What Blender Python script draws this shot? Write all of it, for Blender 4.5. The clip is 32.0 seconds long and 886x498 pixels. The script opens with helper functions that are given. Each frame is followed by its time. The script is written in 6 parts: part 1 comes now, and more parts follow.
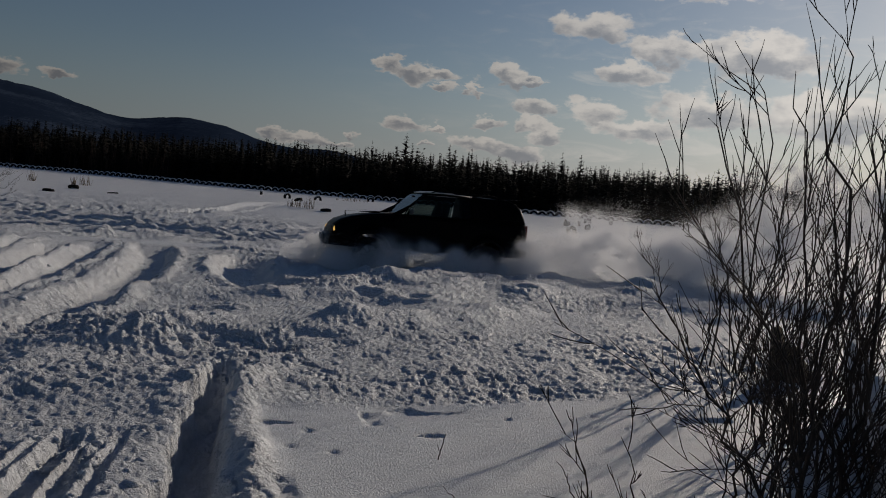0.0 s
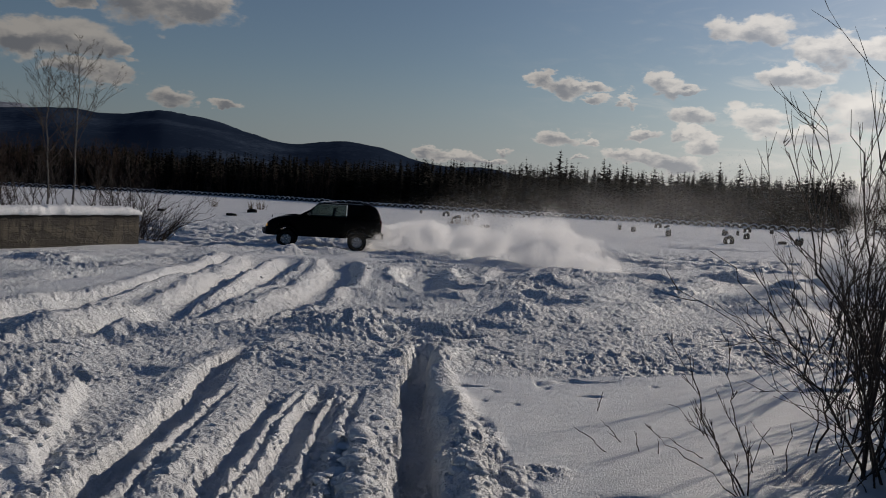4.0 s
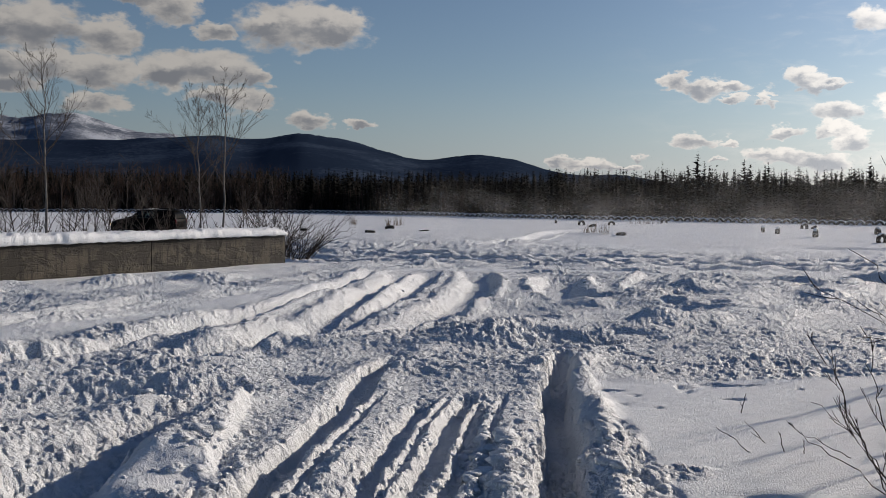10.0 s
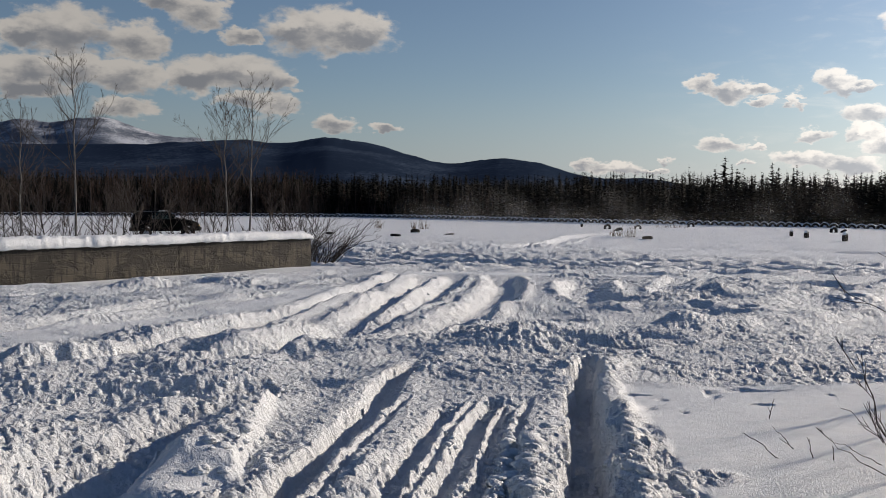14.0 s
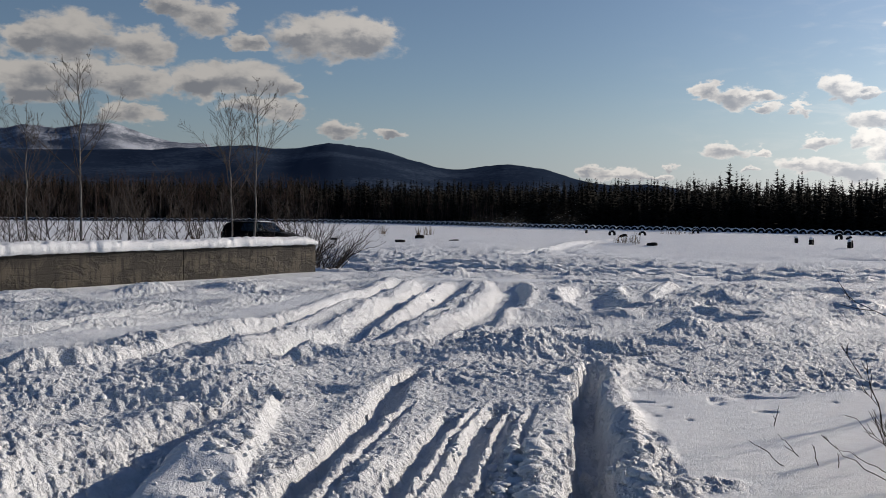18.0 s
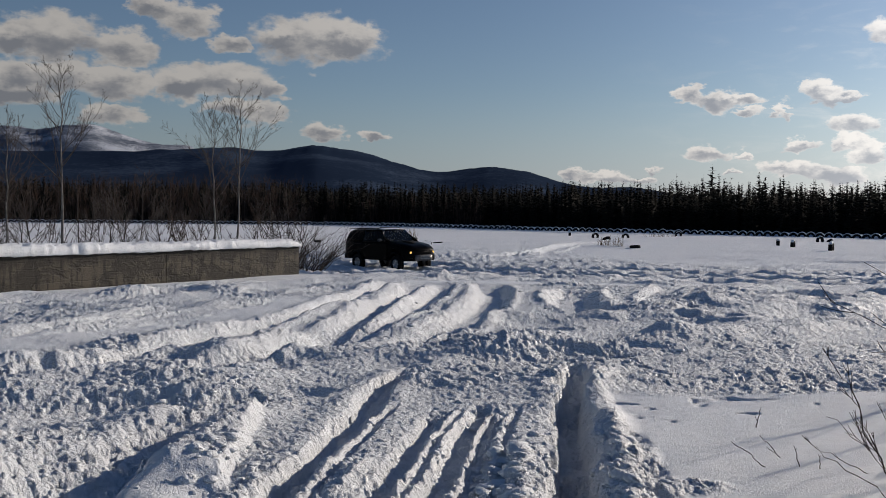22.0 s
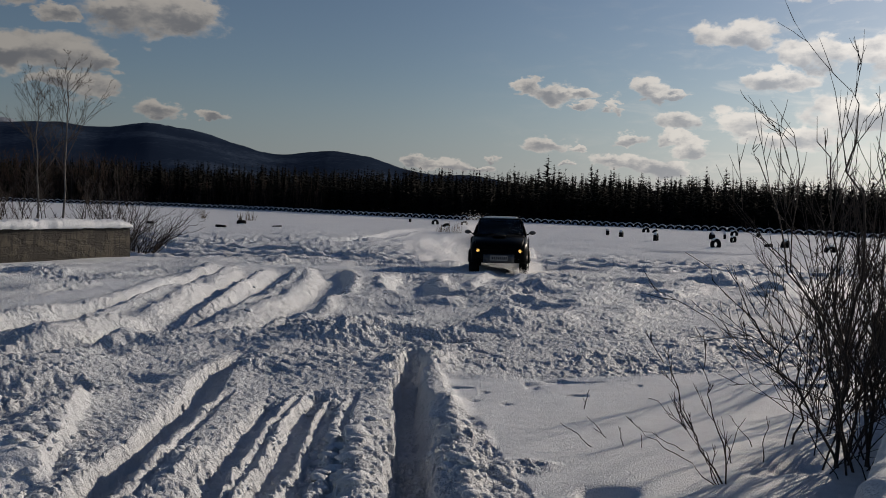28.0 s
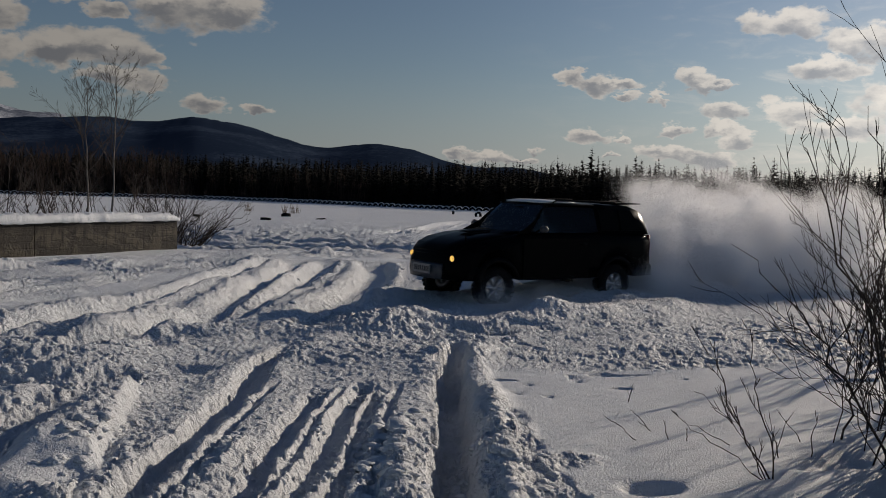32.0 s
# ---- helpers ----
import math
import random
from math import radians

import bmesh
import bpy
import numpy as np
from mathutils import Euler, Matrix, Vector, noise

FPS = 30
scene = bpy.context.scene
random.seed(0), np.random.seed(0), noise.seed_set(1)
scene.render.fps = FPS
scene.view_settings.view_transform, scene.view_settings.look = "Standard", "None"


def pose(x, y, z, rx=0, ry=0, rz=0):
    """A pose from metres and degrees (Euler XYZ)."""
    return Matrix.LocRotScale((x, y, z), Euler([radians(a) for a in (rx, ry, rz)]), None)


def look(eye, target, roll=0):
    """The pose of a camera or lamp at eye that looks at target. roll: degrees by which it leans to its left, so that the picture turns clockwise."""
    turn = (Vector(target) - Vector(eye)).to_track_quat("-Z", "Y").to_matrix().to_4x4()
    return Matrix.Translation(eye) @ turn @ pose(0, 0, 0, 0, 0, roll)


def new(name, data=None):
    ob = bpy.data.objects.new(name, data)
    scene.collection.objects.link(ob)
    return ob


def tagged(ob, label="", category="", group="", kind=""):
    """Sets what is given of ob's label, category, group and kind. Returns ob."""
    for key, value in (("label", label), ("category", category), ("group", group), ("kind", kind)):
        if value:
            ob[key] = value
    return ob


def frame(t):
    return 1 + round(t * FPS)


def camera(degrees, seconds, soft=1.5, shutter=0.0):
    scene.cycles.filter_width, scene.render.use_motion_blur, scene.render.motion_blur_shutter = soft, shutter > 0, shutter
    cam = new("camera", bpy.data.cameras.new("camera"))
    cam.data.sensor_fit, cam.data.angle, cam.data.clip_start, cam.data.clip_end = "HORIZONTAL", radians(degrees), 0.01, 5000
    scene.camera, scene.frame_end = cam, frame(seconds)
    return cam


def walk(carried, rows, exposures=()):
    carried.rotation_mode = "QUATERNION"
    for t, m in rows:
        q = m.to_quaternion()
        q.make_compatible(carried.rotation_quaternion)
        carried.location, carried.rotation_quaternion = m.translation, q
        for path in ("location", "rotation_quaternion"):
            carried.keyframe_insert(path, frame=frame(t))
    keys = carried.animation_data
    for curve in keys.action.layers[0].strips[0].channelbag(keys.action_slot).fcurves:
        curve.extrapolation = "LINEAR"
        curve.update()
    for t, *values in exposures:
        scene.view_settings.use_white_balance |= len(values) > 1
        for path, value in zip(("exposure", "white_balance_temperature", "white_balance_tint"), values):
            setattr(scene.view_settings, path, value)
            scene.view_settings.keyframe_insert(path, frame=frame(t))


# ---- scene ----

# ---------------------------------------------------------------- camera
EYE_H = 1.9
cam = camera(50.0, 32.0, soft=0.95, shutter=0.3)


def cam_pose(x, y, yaw, pitch, roll):
    """The camera stands at eye height; angles in degrees, yaw to the left, pitch up, roll to its right."""
    return pose(x, y, EYE_H, 90 + pitch, 0, yaw) @ pose(0, 0, 0, 0, 0, -roll)


PATH = [
    (0, 0.74, 2.358, -19.23, -3.67, -4.45), (0.5, 0.657, 2.155, -18.53, -3.28, -4.66), (1, 0.558, 1.886, -17.8, -3.12, -4.72), (1.5, 0.473, 1.659, -17.01, -3.08, -4.64),
    (2, 0.4, 1.474, -16.15, -3.15, -4.44), (2.5, 0.297, 1.154, -15.15, -3.25, -4.12), (3, 0.205, 0.852, -14.05, -3.34, -3.71), (3.5, 0.121, 0.58, -12.12, -3.39, -3.21),
    (4, 0.054, 0.318, -9.82, -3.29, -2.65), (4.5, 0, 0, -7.45, -3.4, -2.28), (6.5, 0, 0, -3.66, -3.29, -1.06), (7, 0, 0, -3.34, -3.17, -0.68),
    (7.5, 0, 0, -3.09, -3.12, -0.66), (8, 0, 0, -2.74, -3.03, -0.58), (8.5, 0, 0, -2.46, -2.97, -0.35), (9, 0, 0, -2.17, -2.9, -0.34),
    (9.5, 0, 0, -1.88, -2.83, -0.27), (10, 0, 0, -1.63, -2.79, -0.27), (10.5, 0, 0, -1.38, -2.7, -0.19), (11, 0, 0, -1.19, -2.7, -0.3),
    (11.5, 0, 0, -1.01, -2.65, -0.28), (12, 0, 0, -0.83, -2.65, -0.31), (12.5, 0, 0, -0.66, -2.6, -0.33), (13, 0, 0, -0.46, -2.57, -0.32),
    (13.5, 0, 0, -0.28, -2.58, -0.29), (14, 0, 0, -0.1, -2.58, -0.27), (14.5, 0, 0, 0.05, -2.54, -0.27), (16.5, 0, 0, 0.26, -2.3, -0.33),
    (17, 0, 0, 0.25, -2.26, -0.38), (17.5, 0, 0, 0.22, -2.23, -0.35), (18, 0, 0, 0.17, -2.22, -0.39), (18.5, 0, 0, 0.11, -2.19, -0.39),
    (19, 0, 0, 0, -2.18, -0.4), (19.5, 0, 0, -0.08, -2.16, -0.41), (20, 0, 0, -0.21, -2.12, -0.4), (20.5, 0, 0, -0.35, -2.13, -0.43),
    (21, 0, 0, -0.5, -2.12, -0.45), (21.5, 0, 0, -0.64, -2.09, -0.5), (22, 0, 0, -0.81, -2.07, -0.44), (22.5, 0, 0, -1.01, -2.07, -0.51),
    (23, 0, 0, -1.26, -2.07, -0.53), (23.5, 0, 0, -1.77, -2.12, -0.61), (24, 0, 0, -2.51, -2.19, -0.7), (24.5, 0, 0, -3.29, -2.24, -0.72),
    (25, 0, 0, -4.12, -2.31, -0.83), (25.5, 0, 0, -5.56, -2.39, -1.02), (26, 0, 0, -8.19, -2.49, -1.53), (26.5, 0, 0, -10.28, -2.58, -1.44),
    (28.5, 0, 0, -10.36, -2.82, -1.85), (29, 0, 0, -10.07, -2.89, -1.82), (29.5, 0, 0, -9.75, -2.99, -1.89), (30, 0, 0, -9.41, -3.06, -1.82),
    (30.5, 0, 0, -9.04, -3.12, -1.77), (31, 0, 0, -8.68, -3.19, -1.66), (31.5, 0, 0, -8.28, -3.26, -1.59), (32, 0, 0, -7.85, -3.31, -1.56),
]
# the clip's camera darkens its picture as the car and the low sun fill it
EXPOSURES = [(0.0, -1.2, 6750, 12), (1.5, -1.02, 6750, 12), (3.0, -0.88, 6750, 12), (4.5, -0.62, 6700, 12), (7.0, -0.26, 6600, 12), (10.0, -0.05, 6690, 12), (13.0, 0.06, 6800, 12), (17.0, 0.03, 6660, 12), (22.0, -0.11, 6580, 12), (24.0, -0.22, 6620, 12), (27.0, -0.53, 6750, 12), (32.0, -0.65, 6930, 12)]
walk(cam, [(t, cam_pose(*v)) for t, *v in PATH], EXPOSURES)

# ---------------------------------------------------------------- light
SUN_AZ, SUN_EL = 51.0, 17.0          # degrees from +y towards +x, and above the horizon
SKY, SUN = 0.058, 4.7

sun_data = bpy.data.lights.new("sun", "SUN")
sun_data.energy, sun_data.angle, sun_data.color = SUN, radians(0.6), (1.0, 0.90, 0.78)
sun_lamp = new("sun", sun_data)
sx, sy = math.sin(radians(SUN_AZ)) * math.cos(radians(SUN_EL)), math.cos(radians(SUN_AZ)) * math.cos(radians(SUN_EL))
sun_lamp.matrix_world = look((0, 0, 60), (-sx * 60, -sy * 60, 60 - 60 * math.sin(radians(SUN_EL))))


class Nodes:
    """Short hand for a node tree."""

    def __init__(self, tree):
        self.t = tree
        tree.nodes.clear()

    def add(self, kind, inputs=None, **props):
        n = self.t.nodes.new(kind)
        for k, v in props.items():
            setattr(n, k, v)
        for k, v in (inputs or {}).items():
            s = n.inputs[k]
            if hasattr(v, "bl_idname") and hasattr(v, "links"):
                self.t.links.new(v, s)
            else:
                s.default_value = v
        return n

    def math(self, op, a, b=0.0, c=0.0, clamp=False):
        return self.add("ShaderNodeMath", {0: a, 1: b, 2: c}, operation=op, use_clamp=clamp).outputs[0]

    def vec(self, op, a, b=(0, 0, 0)):
        n = self.add("ShaderNodeVectorMath", {0: a, 1: b}, operation=op)
        return n.outputs["Value" if op in ("LENGTH", "DOT_PRODUCT") else "Vector"]

    def step(self, v, lo, hi, out0=0.0, out1=1.0):
        return self.add("ShaderNodeMapRange", {"Value": v, "From Min": lo, "From Max": hi, "To Min": out0, "To Max": out1},
                        interpolation_type="SMOOTHSTEP").outputs[0]

    def mix(self, f, a, b):
        n = self.add("ShaderNodeMix", {0: f}, data_type="RGBA")
        for i, v in ((6, a), (7, b)):
            if hasattr(v, "bl_idname") and hasattr(v, "links"):
                self.t.links.new(v, n.inputs[i])
            else:
                n.inputs[i].default_value = (*v, 1) if len(v) == 3 else v
        return n.outputs[2]

    def noise(self, p, scale, detail=4.0, rough=0.55, dist=0.0):
        return self.add("ShaderNodeTexNoise", {"Vector": p, "Scale": scale, "Detail": detail, "Roughness": rough, "Distortion": dist}).outputs["Fac"]


# clouds: azimuth, elevation, half width, half height in degrees
CLOUDS_WEST = [(-21.6, 9.6, 2.66, 1.36), (-23.6, 9.3, 1.7, 0.75), (-17.6, 9.2, 1.84, 1.02), (-14.3, 11.1, 1.84, 1.02), (-16.1, 11.6, 1.36, 0.61), (-11.7, 9.8, 1.3, 0.51), (-6.8, 10.2, 3.68, 1.43),
               (-8.9, 10.3, 1.36, 0.68), (-4.9, 10.3, 1.77, 0.89), (-23.6, 7.3, 3.07, 1.16), (-20.7, 7.6, 2.05, 0.82), (-18.2, 7.3, 2.46, 0.95), (-23.3, 6.4, 2.05, 0.55), (-12.7, 7.7, 3.68, 1.02),
               (-14.6, 7.4, 1.77, 0.95), (-9.4, 7.2, 1.02, 0.48), (-9.8, 5.8, 1.5, 0.75), (-11.6, 6.2, 1.7, 0.48), (-18.4, 5.5, 1.7, 0.68), (-6.2, 4.9, 1.16, 0.55), (-3.3, 4.6, 0.95, 0.27),
               (-27.5, 9.0, 3.0, 1.4)]
CLOUDS_EAST = [(15.2, 7.2, 0.89, 0.55), (16.8, 6.7, 1.5, 0.68), (18.0, 6.8, 1.7, 0.31), (18.5, 6.0, 0.68, 0.34), (22.1, 7.2, 0.89, 0.68), (22.8, 6.6, 1.02, 0.61), (23.9, 6.6, 0.89, 0.27),
               (20.2, 6.0, 0.48, 0.75), (16.4, 3.7, 1.36, 0.44), (18.5, 3.5, 0.75, 0.17), (21.2, 4.0, 1.16, 0.38), (24.2, 5.2, 1.36, 0.61), (23.9, 4.2, 0.89, 0.48), (24.7, 3.5, 1.16, 0.75),
               (20.7, 2.7, 2.05, 0.48), (23.4, 2.4, 2.05, 0.55), (17.5, 2.5, 0.75, 0.2), (13.1, 2.6, 0.68, 0.2), (10.2, 2.3, 1.7, 0.34), (12.3, 2.2, 1.02, 0.2), (8.4, 2.5, 0.75, 0.34),
               (27.2, 10.0, 2.6, 0.9), (29.4, 7.4, 2.2, 0.8), (31.2, 8.9, 2.6, 1.0), (27.6, 5.2, 1.8, 0.7), (30.2, 4.2, 2.6, 0.7), (34.0, 5.5, 3.6, 1.3), (36.5, 8.8, 4.0, 1.4),
               (41.0, 5.5, 4.5, 1.6), (33.0, 13.0, 5.0, 1.3)]
CLOUDS = CLOUDS_WEST + CLOUDS_EAST

world = bpy.data.worlds.new("sky")
scene.world = world
world.use_nodes = True
N = Nodes(world.node_tree)
sky = N.add("ShaderNodeTexSky", sky_type="NISHITA", sun_disc=False, sun_elevation=radians(SUN_EL), sun_rotation=radians(SUN_AZ),
            altitude=300.0, air_density=1.0, dust_density=0.4, ozone_density=1.6)
ray = N.add("ShaderNodeTexCoord").outputs["Generated"]
xyz = N.add("ShaderNodeSeparateXYZ", {0: ray})
az = N.math("MULTIPLY", N.math("ARCTAN2", xyz.outputs[0], xyz.outputs[1]), 57.2958)
el = N.math("MULTIPLY", N.math("ARCSINE", xyz.outputs[2]), 57.2958)
flat = N.add("ShaderNodeCombineXYZ", {0: az, 1: N.math("MULTIPLY", el, 1.7), 2: 0.0}).outputs[0]
puffs = N.noise(flat, 0.62, 6.0, 0.52, 0.15)
lumps = N.noise(N.vec("ADD", flat, (40.0, -0.35, 3.0)), 0.55, 5.0, 0.55)
plain = N.add("ShaderNodeCombineXYZ", {0: az, 1: el, 2: 0.0}).outputs[0]
swirl = N.add("ShaderNodeTexNoise", {"Vector": flat, "Scale": 0.75, "Detail": 5.0, "Roughness": 0.6}).outputs["Color"]
plain = N.vec("ADD", plain, N.vec("MULTIPLY", N.vec("SUBTRACT", swirl, (0.5, 0.5, 0.5)), (3.0, 1.5, 0.0)))
best, side = None, None
for a, e, wa, we in CLOUDS:
    k = 0.86
    q = N.vec("MULTIPLY", N.vec("SUBTRACT", plain, (a, e, 0.0)), (k / wa, k / we, 0.0))
    v = N.math("SUBTRACT", 1.0, N.vec("LENGTH", q))
    up = N.math("MULTIPLY", N.math("MAXIMUM", v, 0.0), N.add("ShaderNodeSeparateXYZ", {0: q}).outputs[1])
    best = v if best is None else N.math("MAXIMUM", best, v)
    side = up if side is None else N.math("ADD", side, up)
veil = N.math("MULTIPLY", N.step(az, 8.0, 34.0), N.step(el, 16.0, 4.0))
veil = N.math("MULTIPLY", veil, N.step(N.noise(N.vec("MULTIPLY", flat, (0.6, 1.3, 1.0)), 0.42, 7.0, 0.62, 0.6), 0.47, 0.75))
body = N.math("ADD", best, N.math("MULTIPLY", N.math("SUBTRACT", puffs, 0.5), N.step(az, 4.0, 12.0, 1.0, 1.7)))
dens = N.step(body, N.step(az, 4.0, 12.0, -0.02, 0.06), N.step(az, 4.0, 12.0, 0.34, 0.42))
dens = N.math("MAXIMUM", N.math("MULTIPLY", dens, N.step(az, 10.0, 28.0, 0.96, 0.85)), N.math("MULTIPLY", veil, 0.5))
bright = N.step(N.math("ADD", N.math("SUBTRACT", N.math("MULTIPLY", side, 1.4), N.math("MULTIPLY", body, 0.62)), N.math("MULTIPLY", N.math("SUBTRACT", lumps, 0.5), 1.8)), -0.95, 0.15)
near_sun = N.math("MULTIPLY", N.step(az, -20.0, 40.0, 0.74, 1.75), N.step(az, 12.0, 45.0, 1.0, 1.6))
shade = N.mix(bright, (3.9, 4.15, 4.6), (9.8, 9.5, 9.0))
shade = N.vec("MULTIPLY", shade, N.add("ShaderNodeCombineXYZ", {0: near_sun, 1: near_sun, 2: near_sun}).outputs[0])
haze = N.vec("MULTIPLY", (5.0, 5.8, 7.2), N.add("ShaderNodeCombineXYZ", {0: near_sun, 1: near_sun, 2: near_sun}).outputs[0])
glare = N.step(az, 2.0, 45.0, 1.0, 1.55)
blue = N.vec("MULTIPLY", N.vec("MULTIPLY", sky.outputs[0], (0.90, 0.97, 1.10)), N.add("ShaderNodeCombineXYZ", {0: glare, 1: glare, 2: glare}).outputs[0])
# deeper blue overhead
blue = N.mix(N.step(el, 14.0, 45.0), blue, N.vec("MULTIPLY", sky.outputs[0], (0.50, 0.72, 1.04)))
clear = N.mix(N.step(el, 8.0, 0.0, 0.0, 0.66), blue, haze)
colour = N.mix(dens, clear, shade)
back = N.add("ShaderNodeBackground", {"Color": colour, "Strength": SKY})
N.add("ShaderNodeOutputWorld", {"Surface": back.outputs[0]})


# ---------------------------------------------------------------- materials
def material(name, colour, rough=0.6, metal=0.0, spread=0.25, scale=6.0, bump=0.0, bump_scale=20.0, colour2=None, spec=0.5, fine=None):
    """A surface of two colours in noise at two scales, with relief."""
    m = bpy.data.materials.new(name)
    m.use_nodes = True
    n = Nodes(m.node_tree)
    p = n.add("ShaderNodeTexCoord").outputs["Object"]
    a = n.noise(p, scale, 5.0, 0.6)
    b = n.noise(p, scale * 9, 3.0, 0.6)
    f = n.step(n.math("ADD", n.math("MULTIPLY", a, 0.7), n.math("MULTIPLY", b, 0.3)), 0.38, 0.62)
    c2 = colour2 or tuple(min(1.0, c * (1 - spread)) for c in colour)
    col = n.mix(f, colour, c2)
    bs = n.add("ShaderNodeBsdfPrincipled", {"Base Color": col, "Roughness": rough, "Metallic": metal, "Specular IOR Level": spec})
    if bump:
        h = n.math("ADD", n.noise(p, bump_scale, 6.0, 0.6), n.math("MULTIPLY", n.noise(p, bump_scale * 6, 3.0, 0.6), 0.35))
        n.t.links.new(n.add("ShaderNodeBump", {"Strength": 1.0, "Distance": bump, "Height": h}).outputs[0], bs.inputs["Normal"])
    n.add("ShaderNodeOutputMaterial", {"Surface": bs.outputs[0]})
    return m


def snow_material(name, bump=0.03, grains=0.004, base=0.0):
    m = bpy.data.materials.new(name)
    m.use_nodes = True
    n = Nodes(m.node_tree)
    p = n.add("ShaderNodeTexCoord").outputs["Object"]
    big = n.noise(p, 0.35, 5.0, 0.6)
    mid = n.noise(p, 7.0, 6.0, 0.62)
    fine = n.noise(p, 75.0, 5.0, 0.72)
    col = n.mix(n.step(big, 0.35, 0.7), (0.83, 0.85, 0.87), (0.77, 0.80, 0.83))
    col = n.mix(n.step(n.math("ADD", n.math("MULTIPLY", mid, 0.6), n.math("MULTIPLY", fine, 0.4)), 0.35, 0.65), (0.72, 0.74, 0.76), col)
    crumb = n.noise(p, 22.0, 5.0, 0.65, 0.4)
    churn = n.math("ADD", base, n.add("ShaderNodeAttribute", attribute_name="churned").outputs["Fac"])
    coarse = n.math("ADD", n.math("MULTIPLY", mid, bump * 0.5), n.math("MULTIPLY", crumb, bump * 0.75))
    h = n.math("ADD", n.math("MULTIPLY", coarse, n.math("ADD", 0.12, churn)), n.math("MULTIPLY", fine, grains))
    bent = n.vec("ADD", p, n.vec("MULTIPLY", n.add("ShaderNodeTexNoise", {"Vector": p, "Scale": 14.0, "Detail": 2.0}).outputs["Color"], (0.05, 0.05, 0.05)))
    clod = n.add("ShaderNodeTexVoronoi", {"Vector": bent, "Scale": 17.0}).outputs["Distance"]
    grit = n.add("ShaderNodeTexVoronoi", {"Vector": bent, "Scale": 62.0}).outputs["Distance"]
    h = n.math("SUBTRACT", h, n.math("MULTIPLY", clod, n.math("MULTIPLY", bump * 0.28, n.math("ADD", 0.04, churn))))
    h = n.math("SUBTRACT", h, n.math("MULTIPLY", grit, grains * 0.7))
    b = n.add("ShaderNodeBump", {"Strength": 1.0, "Distance": 1.0, "Height": h})
    bs = n.add("ShaderNodeBsdfPrincipled", {"Base Color": col, "Roughness": 0.55, "Normal": b.outputs[0], "Specular IOR Level": 0.3})
    n.add("ShaderNodeOutputMaterial", {"Surface": bs.outputs[0]})
    return m


SNOW = snow_material("snow", 0.05, 0.010)
SNOW_CRUST = snow_material("snow crust", 0.05, 0.010, 0.45)
SNOW_SOFT = snow_material("snow soft", 0.012, 0.003)


def concrete_material():
    m = bpy.data.materials.new("old concrete")
    m.use_nodes = True
    n = Nodes(m.node_tree)
    p = n.add("ShaderNodeTexCoord").outputs["Object"]
    streak = n.noise(n.vec("MULTIPLY", p, (1.0, 1.0, 0.10)), 5.5, 6.0, 0.70, 0.35)
    blot = n.noise(n.vec("MULTIPLY", p, (1.0, 1.0, 1.6)), 1.1, 7.0, 0.66, 0.5)
    grit = n.noise(p, 34.0, 5.0, 0.65)
    z = n.add("ShaderNodeSeparateXYZ", {0: p}).outputs[2]
    bent = n.math("ADD", z, n.math("MULTIPLY", n.noise(p, 1.2, 3.0), 0.05))
    board = n.math("ABSOLUTE", n.math("SUBTRACT", n.math("FRACT", n.math("MULTIPLY", bent, 5.2)), 0.5))
    line = n.math("MULTIPLY", n.step(board, 0.42, 0.5), n.step(n.noise(p, 2.2, 3.0), 0.40, 0.60))
    # rain stains that run down from the top with painted lip shade, soot-dark lichen, bare grey-brown patches
    top = n.step(n.math("ADD", z, n.math("MULTIPLY", n.math("SUBTRACT", streak, 0.5), 0.9)), 0.28, 0.62)
    col = n.mix(n.step(blot, 0.40, 0.60), (0.074, 0.061, 0.044), (0.028, 0.024, 0.018))
    col = n.mix(n.step(streak, 0.50, 0.62), col, (0.015, 0.013, 0.010))
    col = n.mix(n.math("MULTIPLY", top, 0.80), col, (0.015, 0.013, 0.010))
    col = n.mix(n.math("MULTIPLY", n.step(grit, 0.52, 0.70), 0.35), col, (0.12, 0.10, 0.08))
    col = n.mix(n.math("MULTIPLY", line, 0.3), col, (0.014, 0.012, 0.010))
    h = n.math("SUBTRACT", n.math("MULTIPLY", grit, 0.012), n.math("MULTIPLY", line, 0.010))
    h = n.math("SUBTRACT", h, n.math("MULTIPLY", n.step(blot, 0.45, 0.60), 0.02))
    b = n.add("ShaderNodeBump", {"Strength": 1.0, "Distance": 1.0, "Height": h})
    bs = n.add("ShaderNodeBsdfPrincipled", {"Base Color": col, "Roughness": 0.9, "Normal": b.outputs[0]})
    n.add("ShaderNodeOutputMaterial", {"Surface": bs.outputs[0]})
    return m


CONCRETE = concrete_material()
RUBBER = material("tyre rubber", (0.009, 0.009, 0.010), 0.9, spread=0.4, scale=8, bump=0.004, bump_scale=30, spec=0.15)
BARK_DARK = material("willow bark", (0.060, 0.042, 0.032), 0.8, spread=0.5, scale=14, bump=0.003, bump_scale=60)
BARK_GREY = material("alder bark", (0.052, 0.038, 0.030), 0.85, spread=0.5, scale=10, bump=0.004, bump_scale=50)
BARK_BIRCH = material("birch bark", (0.17, 0.155, 0.14), 0.75, scale=5, bump=0.003, bump_scale=40, colour2=(0.07, 0.06, 0.052))
BRUSHWOOD = material("brown brushwood", (0.050, 0.031, 0.023), 0.9, spread=0.5, scale=0.8, colour2=(0.022, 0.017, 0.015), spec=0.1)
